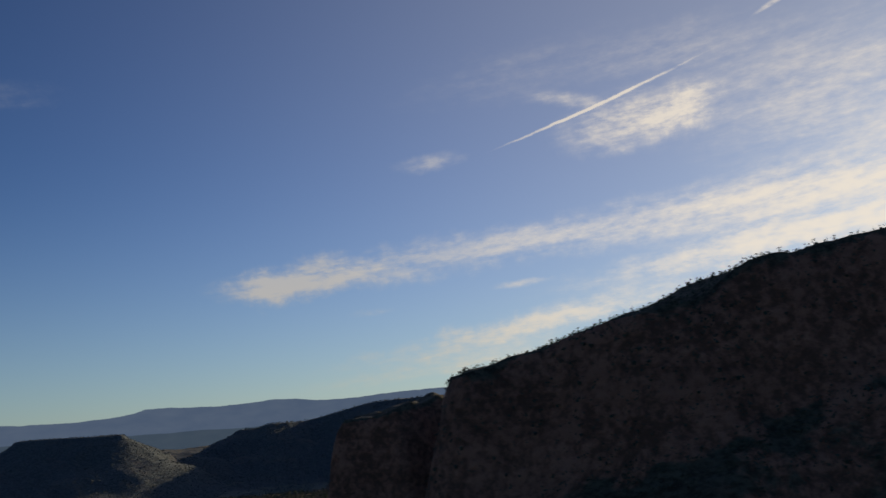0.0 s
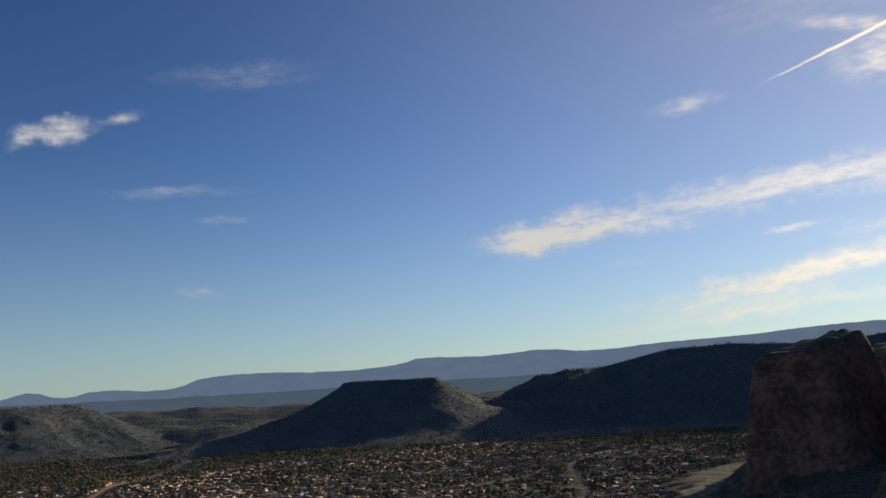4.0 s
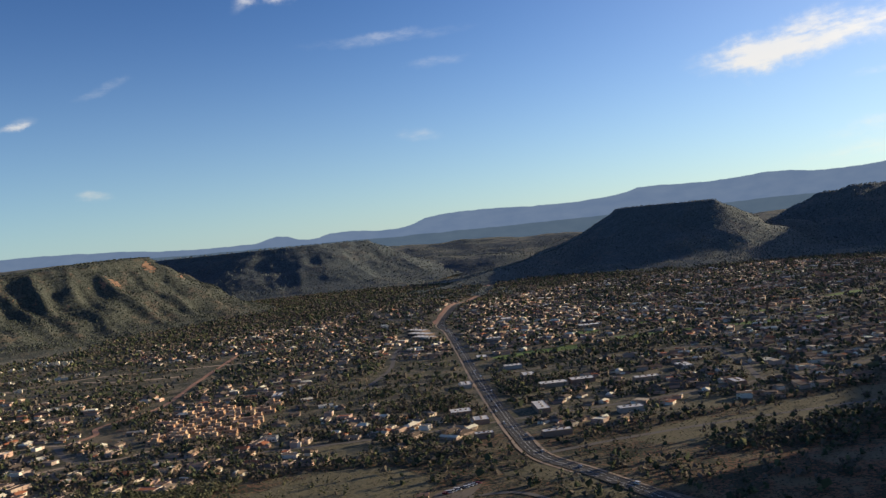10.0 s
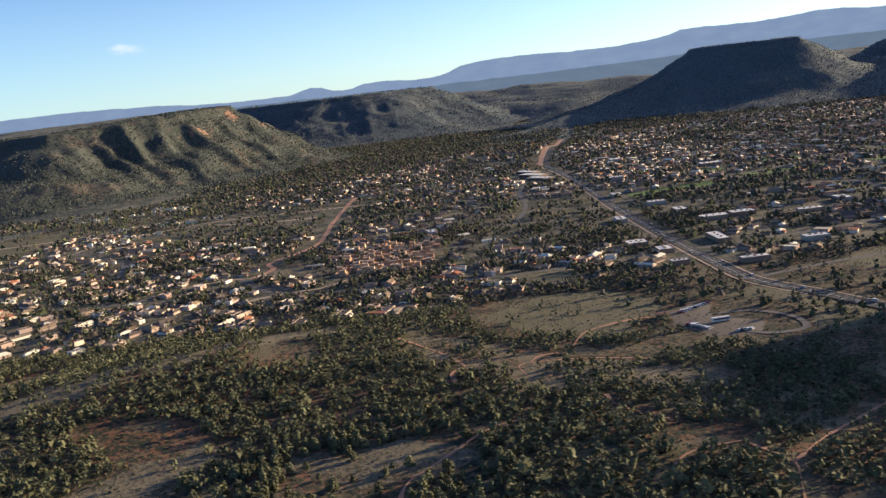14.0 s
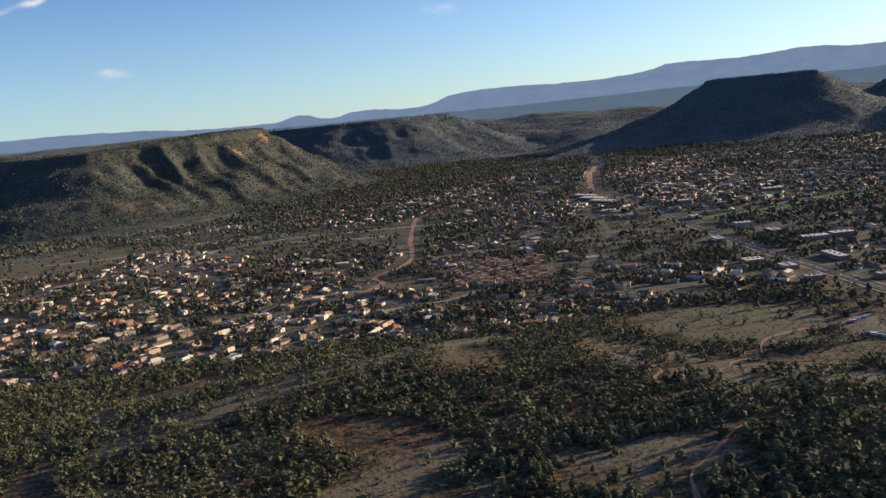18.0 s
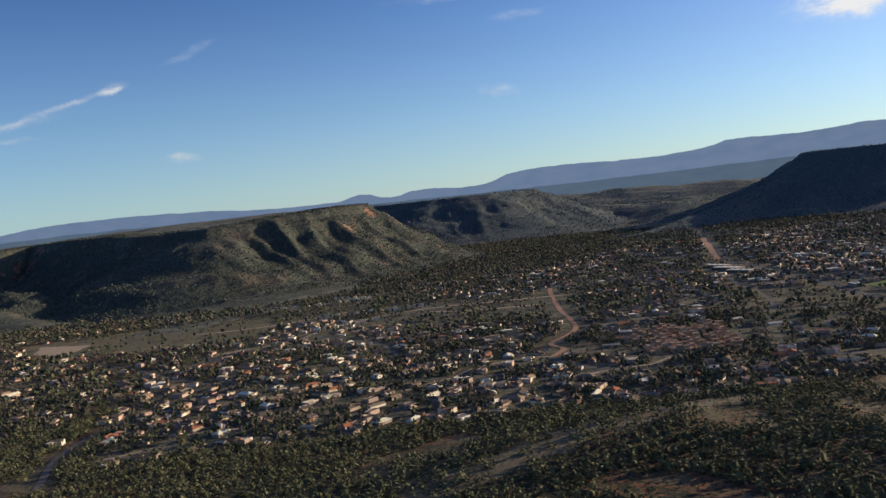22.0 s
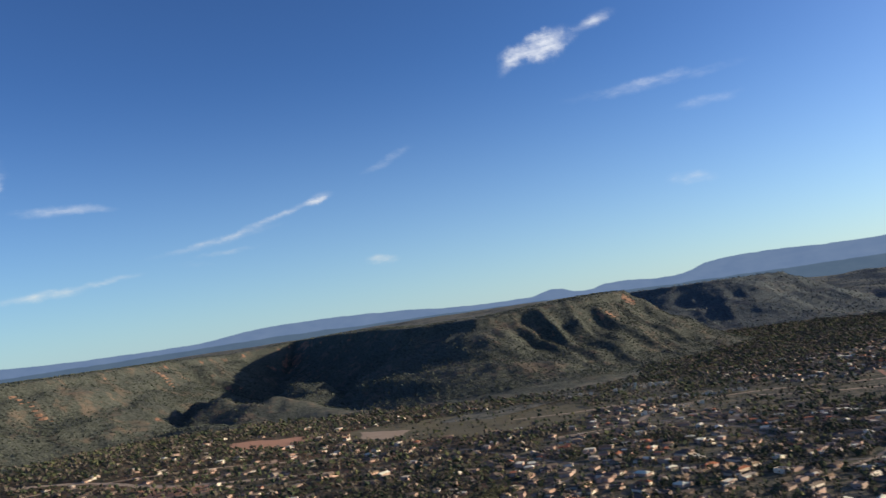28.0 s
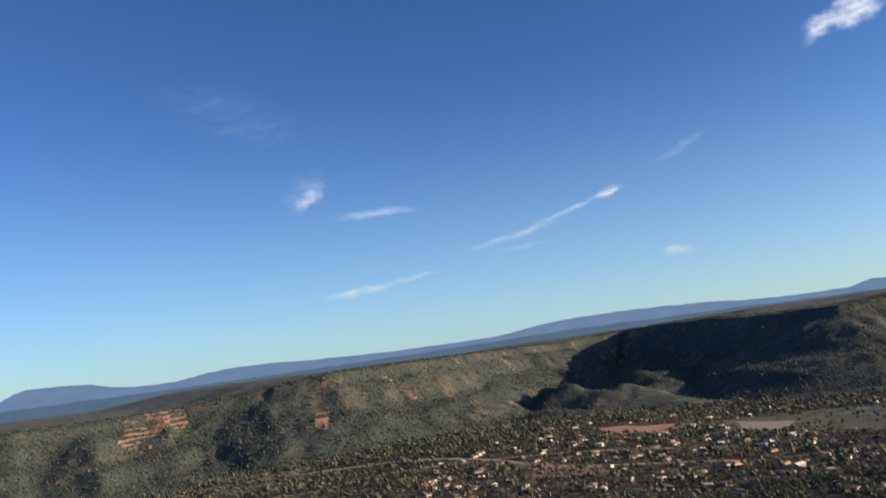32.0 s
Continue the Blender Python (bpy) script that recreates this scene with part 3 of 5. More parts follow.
HILLS = [
    ("mesa", m2_height, (-5250, -2875 + 700, -1500, 2750), 9.5, FLANK, "long flat-topped mesa with brushy gullied flanks and red cliff outcrops"),
    ("mesa", m3_height, (-4300, -2250, 2450, 3720), 11.0, FAR_HAZE_FLANK, "distant low plateau with eroded grey-green flanks"),
    ("foothills", foothills_height, (-4600, 1600, 2200, 4850), 14.0, FAR_HAZE_FLANK, "low brush-covered foothills closing the far end of the valley"),
    ("mesa", m1_height, (-2250, -450, 2150, 4250), 9.0, HAZED_FLANK, "dark flat-topped mesa with smooth juniper-covered slopes in shade"),
    ("mesa", m4_height, (-1400, 1500, 2600, 4500), 13.0, HAZED_FLANK, "long dark wooded ridge behind the flat-topped mesa"),
    ("hill", n1_height, (-640, 700, 130, 1820), 4.8, NEAR_ROCK, "steep red rock hill dotted with brush, backlit and dark"),
    ("rock_butte", n2_height, (-600, -40, 680, 1200), 2.8, NEAR_ROCK, "blunt red sandstone butte standing beside the steep hill"),
]
for name, height, (x0, x1, y0, y1), step, mat, label in HILLS:
    X, Y = np.meshgrid(np.arange(x0, x1, step), np.arange(y0, y1, step), indexing="ij")
    Z = height(X, Y)
    keep = (Z > ground_height(X, Y) - 3.0) & (np.hypot(X + 800, Y + 100) < 4950)
    v, f = packed(np.stack([X, Y, Z], -1).reshape(-1, 3), grid_faces(*X.shape, keep)[:, ::-1])
    tagged(mesh_object(name, v, f, mat, smooth=True), label, name.replace("_", " "), kind="structure")


def ledges(corners, seed):
    """Bare red sandstone that steps out of the mesa flank in shelves."""
    xs, ys = [c[0] for c in corners], [c[1] for c in corners]
    X, Y = np.meshgrid(np.arange(min(xs) - 10, max(xs) + 10, 2.5), np.arange(min(ys) - 10, max(ys) + 10, 2.5), indexing="ij")
    d = rim_distance(X, Y, list(corners)) + 9 * broken(X, Y, 26, 3, seed)
    Z = m2_height(X, Y)
    stepped = 9 * np.floor((Z + 4 * grain(X, Y, 30, seed)) / 9) + 9 * ease((Z + 4 * grain(X, Y, 30, seed)) / 9 % 1, 0.55, 0.95)
    Z = np.where(d < 0, stepped + 2.5 + 1.5 * broken(X, Y, 9, 2, seed + 1), Z) - 5 * ease(d, -5, 3)
    v, f = packed(np.stack([X, Y, Z], -1).reshape(-1, 3), grid_faces(*X.shape, d < 3)[:, ::-1])
    tagged(mesh_object("rock_outcrop", v, f, RED_LEDGE), "bare red sandstone ledges on the mesa flank", "rock outcrop", kind="structure")


ledges([(-3222, -275), (-3226, -150), (-3180, -150), (-3140, -190), (-3112, -283), (-3170, -300)], 91)
ledges([(-3040, 78), (-3036, 112), (-2935, 88), (-2925, 62)], 92)
ledges([(-3160, 285), (-3165, 322), (-3070, 356), (-3066, 330)], 93)
ledges([(-3545, 812), (-3545, 845), (-3470, 858), (-3465, 832)], 94)
for n, (x, y, r) in enumerate(((-2585, 1872, 26), (-2545, 1694, 20), (-2612, 1442, 20), (-3774, 1478, 24))):
    ledges([(x - r, y - 0.5 * r), (x - 0.3 * r, y + r), (x + r, y + 0.4 * r), (x + 0.4 * r, y - r)], 95 + n)


def land(x, y):
    z = ground_height(x, y)
    for _, height, (x0, x1, y0, y1), *_ in HILLS:
        inside = (x > x0) & (x < x1) & (y > y0) & (y < y1)
        if inside.any():
            z = np.where(inside, np.maximum(z, height(x, y)), z)
    return z

# ---------------------------------------------------------------- what stands where on the valley floor
CELL, CX, CY = 4.0, -3300.0, -800.0
taken = np.zeros((900, 950), bool)            # no house and no tree
no_house = np.zeros((900, 950), bool)


def cells(x, y):
    return np.clip(((np.asarray(x) - CX) / CELL).astype(int), 0, 899), np.clip(((np.asarray(y) - CY) / CELL).astype(int), 0, 949)


MAP_X, MAP_Y = np.meshgrid(CX + CELL * (np.arange(900) + 0.5), CY + CELL * (np.arange(950) + 0.5), indexing="ij")


def rounded(points, step=10.0):
    """A smooth line through the points, with a point every few metres."""
    p = [Vector(q) for q in points]
    p = [2 * p[0] - p[1], *p, 2 * p[-1] - p[-2]]
    line = []
    for a, b, c, d in zip(p, p[1:], p[2:], p[3:]):
        n = max(2, int((c - b).length / step))
        for k in range(n):
            t = k / n
            line.append(0.5 * (2 * b + (c - a) * t + (2 * a - 5 * b + 4 * c - d) * t * t + (3 * b - a - 3 * c + d) * t**3))
    line.append(p[-2])
    return np.array([tuple(q) for q in line])


def ribbon(name, points, width, mat, lift, label, across=0.0, ragged=0.0, category="road", parent=None, block=True, profile=None, step=10.0, clear=3.0):
    """A strip of ground that follows a line: width in metres, across: how far to the left of the line it runs."""
    line = rounded(points, step)
    ahead = np.gradient(line, axis=0)
    ahead /= np.linalg.norm(ahead, axis=1)[:, None]
    left = np.stack([-ahead[:, 1], ahead[:, 0]], 1)
    offs = profile or [(-0.5, 0), (-0.17, 0), (0.17, 0), (0.5, 0)]
    swell = 1 + ragged * (grain(line[:, 0], line[:, 1], 30, 2) + 0.5 * grain(line[:, 0], line[:, 1], 9, 3))
    rows = []
    for o, h in offs:
        q = line + left * (across + o * width * swell)[:, None] if ragged else line + left * (across + o * width)
        rows.append(np.stack([*q.T, ground_height(*q.T) + lift + h], 1))
    verts = np.stack(rows, 1).reshape(-1, 3)
    ob = mesh_object(name, verts, grid_faces(len(line), len(offs))[:, ::-1], mat, parent=parent, smooth=profile is None)
    if block:
        for q in line[::1] + left * across:
            i, j = cells(q[0] - width / 2 - clear, q[1] - width / 2 - clear * 1.5)
            k, l = cells(q[0] + width / 2 + clear, q[1] + width / 2 + clear)
            taken[i:k + 1, j:l + 1] = True
    if parent is None:
        tagged(ob, label, category, kind="structure")
    return ob


def patch(name, corners, mat, lift, label, category, trees=False, ragged=9.0, cell=4.0, houses=False):
    """A stretch of ground with a ragged edge that lies on the valley floor."""
    xs, ys = [c[0] for c in corners], [c[1] for c in corners]
    X, Y = np.meshgrid(np.arange(min(xs) - 12, max(xs) + 12, cell), np.arange(min(ys) - 12, max(ys) + 12, cell), indexing="ij")
    d = rim_distance(X, Y, list(corners)) + ragged * broken(X, Y, 40, 3, 8)
    v, f = packed(np.stack([X, Y, ground_height(X, Y) + lift - 0.5 * ease(d, -6, 4)], -1).reshape(-1, 3), grid_faces(*X.shape, d < 0)[:, ::-1])
    ob = mesh_object(name, v, f, mat, smooth=True)
    inside = rim_distance(MAP_X, MAP_Y, list(corners)) < 0
    if not houses:
        no_house[inside] = True
    if not trees:
        taken[inside] = True
    return tagged(ob, label, category, kind="structure")


TOWN = [(-1520, 215), (-1330, 345), (-1150, 420), (-1085, 515), (-1010, 590), (-930, 625), (-850, 690), (-700, 815), (-520, 1000), (-330, 1300), (-250, 1700), (-420, 2350), (-900, 2720), (-1350, 2420), (-1560, 2050),
        (-1780, 2030), (-1850, 1600), (-2000, 1350), (-2240, 1120), (-2250, 960), (-1960, 760), (-1880, 420), (-1700, 230), (-1600, 140)]
HIGHWAY = [(-560, 310), (-711, 414), (-750, 444), (-803, 488), (-858, 531), (-908, 569), (-950, 632), (-1000, 718), (-1050, 805), (-1107, 905), (-1207, 1083), (-1355, 1342), (-1437, 1476), (-1545, 1800), (-1675, 2250), (-1800, 2600)]
highway = ribbon("road", HIGHWAY, 12, ASPHALT, 0.42, "grey asphalt highway through the town with painted lane lines")
for side in (-1, 1):
    ribbon("kerb", HIGHWAY[2:11], 0.35, STREET, 0.42, "", across=side * 6.15, parent=highway, block=False, profile=[(-0.5, 0), (-0.5, 0.16), (0.5, 0.16), (0.5, 0)])
ribbon("verge", HIGHWAY[4:15], 2.4, PALE_EARTH, 0.36, "bare pinkish earth verge beside the highway", across=8.6, ragged=0.35, category="verge")
ribbon("verge", HIGHWAY[1:7], 2, PALE_EARTH, 0.34, "bare earth verge beside the highway", across=-7.8, ragged=0.5, category="verge")
ribbon("verge", HIGHWAY[12:16], 17, RED_EARTH, 0.30, "broad red earth cut beside the highway", across=12, ragged=0.3, category="verge")
line = rounded(HIGHWAY[1:13], 12.0)
for n, (a, b) in enumerate(zip(line[:-1], line[1:])):
    # broken lane lines and a solid middle pair
    way2 = Vector(b - a).normalized()
    left2 = Vector((-way2.y, way2.x))
    strips = [(-3.3, 0.12, 0.45), (3.3, 0.12, 0.45), (-0.4, 0.09, 1.0), (0.4, 0.09, 1.0)] if n < 150 else []
    v, f = [], []
    for off, wide, share in strips:
        p, q = Vector(a) + left2 * off, Vector(a) + left2 * off + way2 * ((Vector(b) - Vector(a)).length * share)
        for c in (p - left2 * wide, p + left2 * wide, q + left2 * wide, q - left2 * wide):
            v.append((c.x, c.y, float(ground_height(c.x, c.y)) + 0.46))
        f.append([len(v) - 1, len(v) - 2, len(v) - 3, len(v) - 4])
    if v:
        mesh_object("lane_marking", v, f, LINE, parent=highway)

RED_ROAD = [(-1400, 560), (-1405, 600), (-1435, 630), (-1437, 690), (-1452, 745), (-1500, 830), (-1545, 905), (-1645, 1093), (-1672, 1150)]
ribbon("dirt_road", RED_ROAD, 6.8, RED_EARTH, 0.32, "curving red dirt road between the houses", ragged=0.3, clear=9.0)
ribbon("dirt_road", [(-1480, 400), (-1462, 452), (-1460, 502), (-1430, 548), (-1400, 560)], 4.0, PALE_EARTH, 0.31, "pale dirt lane that leads on from the red road", ragged=0.35, clear=3.0)
ribbon("dirt_road", [(-1791, 920), (-1735, 915), (-1674, 925), (-1608, 962)], 8, PALE_EARTH, 0.30, "pale dirt street along the row houses", ragged=0.4)
ribbon("dirt_road", [(-1335, 462), (-1311, 501), (-1282, 519), (-1272, 554)], 6, PALE_EARTH, 0.30, "short pale earth lane between yards", ragged=0.4)
ribbon("dirt_road", [(-1615, 160), (-1601, 187), (-1593, 211), (-1593, 243), (-1558, 262)], 4.5, PALE_EARTH, 0.30, "pale dirt drive past the last houses", ragged=0.3)
ribbon("dirt_road", [(-1900, 560), (-1850, 664), (-1872, 767), (-1836, 935), (-1692, 1024), (-1560, 1080)], 9, PALE_EARTH, 0.30, "pale dirt street along the edge of the houses", ragged=0.4)
ribbon("dirt_road", [(-2860, -330), (-2782, -140), (-2678, 0), (-2577, 107), (-2475, 171), (-2300, 210), (-2100, 330)], 13, PALE_EARTH, 0.30, "broad pale dirt track at the foot of the mesa", ragged=0.5)
ribbon("dirt_road", [(-2130, 730), (-2034, 800), (-1980, 905), (-1900, 960)], 9, PALE_EARTH, 0.30, "pale dirt street past the last houses", ragged=0.3)
ribbon("road", [(-830, 512), (-798, 494), (-772, 479), (-737, 460), (-702, 440), (-663, 416), (-560, 350)], 6, LOT, 0.34, "pale worn frontage road beside the highway")
STREETS = [
    [(-979, 680), (-1050, 620), (-1160, 550), (-1300, 500), (-1420, 560)], [(-979, 680), (-900, 745), (-780, 850), (-640, 980), (-500, 1180)],
    [(-1107, 905), (-1230, 850), (-1330, 830), (-1440, 745)], [(-1207, 1083), (-1060, 1160), (-900, 1360), (-760, 1560), (-600, 1900)],
    [(-1355, 1342), (-1500, 1280), (-1645, 1150), (-1800, 1100)], [(-1355, 1342), (-1200, 1450), (-1050, 1700), (-900, 2050)],
    [(-1420, 470), (-1560, 420), (-1700, 400), (-1850, 430), (-2000, 480), (-2200, 500)], [(-1600, 560), (-1690, 640), (-1850, 700)],
    [(-1700, 400), (-1720, 300), (-1680, 180), (-1600, 100)], [(-2000, 480), (-2060, 340), (-2180, 210), (-2350, 60)], [(-1545, 905), (-1650, 860), (-1780, 850), (-1860, 800)],
    [(-1437, 1476), (-1600, 1560), (-1720, 1700), (-1780, 1900)], [(-908, 569), (-840, 640), (-760, 700), (-640, 770)], [(-780, 850), (-820, 980), (-900, 1090), (-1107, 905)],
    [(-1230, 850), (-1270, 980), (-1340, 1120), (-1380, 1240)], [(-1545, 1800), (-1300, 1900), (-1050, 2000), (-760, 2250)], [(-640, 980), (-560, 1400), (-600, 1900), (-500, 2300)],
]
for pts in STREETS:
    ribbon("road", pts, 6, STREET, 0.26, "narrow worn asphalt street between houses")
# line of the path, its width
TRAILS = [
    ([(-985, 130), (-982, 162), (-990, 190), (-986, 210), (-983, 226), (-979, 245), (-972, 257), (-958, 266)], 2.4), ([(-1031, 313), (-1040, 326), (-1040, 341), (-1067, 358), (-1105, 370)], 2.4),
    ([(-986, 388), (-989, 407), (-988, 422), (-980, 436), (-966, 453), (-952, 459)], 2.2), ([(-993, 330), (-1005, 347), (-994, 357), (-966, 368), (-930, 372)], 2.6), ([(-937, 304), (-927, 289), (-913, 281), (-900, 275)], 3.0),
    ([(-1310, 140), (-1306, 220), (-1289, 281), (-1235, 333), (-1180, 365)], 1.4), ([(-1001, 355), (-1000, 367), (-991, 375)], 1.8),
    ([(-830, 205), (-836, 235), (-839, 244), (-848, 251), (-862, 258)], 2.4), ([(-839, 244), (-832, 268), (-821, 295), (-807, 328), (-790, 360)], 2.6), ([(-862, 258), (-880, 240), (-884, 215)], 1.4),
]
for pts, wide in TRAILS:
    ribbon("trail", pts, 0.65 * wide, RED_EARTH, 0.30, "narrow red earth footpath through the junipers", ragged=0.95, category="path", step=2.5, clear=1.0)

patch("town_ground", TOWN, YARD, 0.17, "pale trodden earth and dry yards between the houses", "ground", trees=True, ragged=14, cell=13.0, houses=True)
patch("grass_field", [(-1078, 425), (-1045, 502), (-1000, 515), (-955, 500), (-945, 440), (-1005, 395)], FIELD, 0.22, "open dry grass field beside the houses", "field", trees=True, ragged=14)
patch("clearing", [(-930, 520), (-900, 545), (-860, 520), (-790, 480), (-840, 440), (-880, 505)], FIELD, 0.20, "open dry grass between parking lot and highway", "field", trees=True)
patch("clearing", [(-1060, 201), (-1027, 222), (-990, 244), (-975, 212), (-1014, 165), (-1045, 172)], CLEARING, 0.2, "stony bare clearing among the junipers", "clearing", trees=True, ragged=15)
patch("clearing", [(-1318, 130), (-1283, 200), (-1258, 260), (-1232, 310), (-1197, 355), (-1160, 384), (-1148, 370), (-1180, 310), (-1218, 250), (-1252, 185), (-1292, 112)], CLEARING, 0.2, "bare sloping clearing on the wooded knoll", "clearing", trees=True, ragged=14)
patch("clearing", [(-1127, 395), (-1053, 386), (-938, 366), (-878, 362), (-877, 338), (-975, 306), (-1067, 340)], CLEARING, 0.2, "bare earth clearing with scattered brush", "clearing", trees=True, ragged=12)
patch("clearing", [(-1146, 176), (-1112, 210), (-1098, 193), (-1108, 158), (-1122, 128), (-1140, 96), (-1150, 130)], CLEARING, 0.2, "small stony clearing among the junipers", "clearing", trees=True, ragged=15)
patch("clearing", [(-900, 300), (-860, 330), (-800, 320), (-830, 280)], CLEARING, 0.2, "bare slope below the red hill", "clearing", trees=True)
patch("clearing", [(-720, 585), (-700, 625), (-679, 632), (-630, 664), (-598, 640), (-640, 572), (-688, 550)], CLEARING, 0.25, "bare red earth mounds below the steep hill", "clearing", trees=True, ragged=14)
patch("clearing", [(-870, 610), (-800, 712), (-700, 800), (-620, 860), (-600, 800), (-690, 700), (-800, 610)], FIELD, 0.2, "pale open ground at the edge of town", "clearing", trees=True, ragged=16)
patch("grass_field", [(-2430, 610), (-2330, 780), (-2160, 930), (-2010, 800), (-1960, 690), (-2060, 590), (-2160, 560), (-2300, 530)], FIELD, 0.22, "broad tan grass field below the mesa", "field", trees=True, ragged=16)
patch("grass_field", [(-2390, 615), (-2274, 645), (-2220, 560), (-2300, 540)], PALE_EARTH, 0.28, "bare mown tan field", "field", ragged=6)
patch("red_lot", [(-2566, 449), (-2534, 486), (-2439, 563), (-2388, 458), (-2480, 415)], RED_EARTH, 0.25, "bare red earth building lot", "field", ragged=14)
patch("bare_ground", [(-3010, -520), (-2980, -330), (-2843, -225), (-2720, -280), (-2600, -420), (-2680, -600)], PALE_EARTH, 0.3, "bare tan flat at the foot of the mesa", "clearing", trees=True, ragged=16)
patch("grass_field", [(-2426, -348), (-2567, -321), (-2529, -274), (-2393, -240), (-2265, -239), (-2330, -320)], FIELD, 0.22, "yellowish dry grass field", "field", ragged=14)
patch("bare_ground", [(-2731, -202), (-2790, -111), (-2850, -12), (-2760, -8), (-2677, -115), (-2644, -166)], PALE_EARTH, 0.24, "long bare tan strip below the mesa", "clearing", trees=True, ragged=14)
patch("red_lot", [(-2330, 180), (-2250, 250), (-2190, 200), (-2270, 140)], RED_EARTH, 0.24, "bare reddish lot among the outlying houses", "field", trees=True, ragged=14)
patch("grass_field", [(-2120, -20), (-1960, 90), (-1860, 60), (-1980, -60)], FIELD, 0.22, "dry grass opening in the outskirts", "field", trees=True, ragged=16)
ribbon("dirt_road", [(-2584, -397), (-2640, -340), (-2600, -245), (-2519, -103), (-2528, 5), (-2494, 106), (-2428, 216), (-2330, 330), (-2180, 420)], 7, PALE_EARTH, 0.27, "pale dirt lane through the outskirts", ragged=0.35)
patch("grass_field", [(-1120, 560), (-1080, 600), (-1030, 570), (-1070, 535)], FIELD, 0.2, "small dry paddock", "field")
patch("grass_field", [(-850, 730), (-815, 780), (-775, 760), (-810, 715)], FIELD, 0.2, "pale dry lot between shops", "field")
patch("grass_field", [(-1400, 640), (-1350, 600), (-1330, 560), (-1390, 560)], CLEARING, 0.2, "bare pinkish lot beside the dirt road", "field")
patch("parking_lot", [(-948, 470), (-936, 502), (-922, 505), (-915, 470), (-880, 462), (-878, 430), (-905, 424), (-935, 440)], LOT, 0.34, "worn asphalt parking lot at the trailhead", "parking lot", ragged=3)
ribbon("road", [(-915, 472), (-892, 481), (-866, 470), (-856, 447), (-874, 433), (-898, 438)], 4.5, STREET, 0.38, "narrow loop drive round the parking lot", step=3.0)
GREENS = [[(-1140, 1040), (-1085, 1095), (-1040, 1130)], [(-1010, 1190), (-960, 1225), (-915, 1250)], [(-870, 1270), (-800, 1300)], [(-770, 1318), (-700, 1330), (-655, 1318)], [(-745, 1630), (-690, 1680), (-640, 1705)], [(-560, 1725), (-500, 1720)],
          [(-920, 2270), (-860, 2315), (-800, 2345)], [(-1010, 1330), (-950, 1370)], [(-850, 1425), (-770, 1425)], [(-1390, 2030), (-1290, 2100)], [(-1100, 1240), (-1060, 1275)], [(-640, 1500), (-560, 1520)]]
for pts in GREENS:
    ribbon("golf_fairway", pts, 27, GREEN, 0.3, "bright green watered golf fairway between trees", ragged=0.55, category="lawn", step=5.0, clear=-4.0)


# ---------------------------------------------------------------- parts and shapes
def part(name, bm, mat, parent, label=""):
    me = bpy.data.meshes.new(name)
    bm.to_mesh(me)
    bm.free()
    me.materials.append(mat)
    ob = new(name, me)
    ob.parent = parent
    return tagged(ob, label)


def block(bm, x0, x1, y0, y1, z0, z1, taper=0.0):
    m = Matrix.Translation(((x0 + x1) / 2, (y0 + y1) / 2, (z0 + z1) / 2)) @ Matrix.Diagonal((x1 - x0, y1 - y0, z1 - z0, 1))
    made = bmesh.ops.create_cube(bm, size=1, matrix=m)["verts"]
    for v in made:
        if taper and v.co.z > (z0 + z1) / 2:
            v.co.x += (x0 + x1 - 2 * v.co.x) / 2 * taper
            v.co.y += (y0 + y1 - 2 * v.co.y) / 2 * taper
    return made


def walled(bm, x0, x1, y0, y1, z0, z1, parapet=0.0):
    """A block of walls; with a parapet its top is sunk between thick rims."""
    made = set(block(bm, x0, x1, y0, y1, z0, z1 + parapet))
    if parapet:
        lid = [f for f in bm.faces if all(v in made and v.co.z > z1 for v in f.verts)]
        bmesh.ops.inset_region(bm, faces=lid, thickness=0.35)
        sunk = bmesh.ops.extrude_face_region(bm, geom=lid)["geom"]
        bmesh.ops.delete(bm, geom=lid, context="FACES_ONLY")
        for v in sunk:
            if isinstance(v, bmesh.types.BMVert):
                v.co.z -= parapet


def gable(bm, x0, x1, y0, y1, z, rise, over=0.5, thick=0.25, hip=0.0):
    """A pitched roof with its ridge along x; hip: how far the ridge ends draw in."""
    x0, x1, y0, y1, mid = x0 - over, x1 + over, y0 - over, y1 + over, (y0 + y1) / 2
    low = [bm.verts.new(c) for c in ((x0, y0, z), (x1, y0, z), (x1, y1, z), (x0, y1, z))]
    eave = [bm.verts.new(c) for c in ((x0, y0, z + thick), (x1, y0, z + thick), (x1, y1, z + thick), (x0, y1, z + thick))]
    a, b = bm.verts.new((x0 + hip, mid, z + rise)), bm.verts.new((x1 - hip, mid, z + rise))
    bm.faces.new(low[::-1])
    for k in range(4):
        bm.faces.new((low[k], low[(k + 1) % 4], eave[(k + 1) % 4], eave[k]))
    bm.faces.new((eave[0], eave[1], b, a))
    bm.faces.new((eave[2], eave[3], a, b))
    bm.faces.new((eave[1], eave[2], b))
    bm.faces.new((eave[3], eave[0], a))


def shaped(*steps):
    bm = bmesh.new()
    for call, *args in steps:
        call(bm, *args)
    return bm


def window_mesh(wide, high):
    return shaped((block, -wide / 2, wide / 2, -0.06, 0.06, 0, high))


def frame_mesh(wide, high, z=0.0):
    """Four thin bars round a pane."""
    w, t = wide / 2, 0.1
    return shaped((block, -w - t, w + t, -0.14, 0.04, z - t, z), (block, -w - t, w + t, -0.14, 0.04, z + high, z + high + t),
                  (block, -w - t, -w, -0.14, 0.04, z, z + high), (block, w, w + t, -0.14, 0.04, z, z + high))


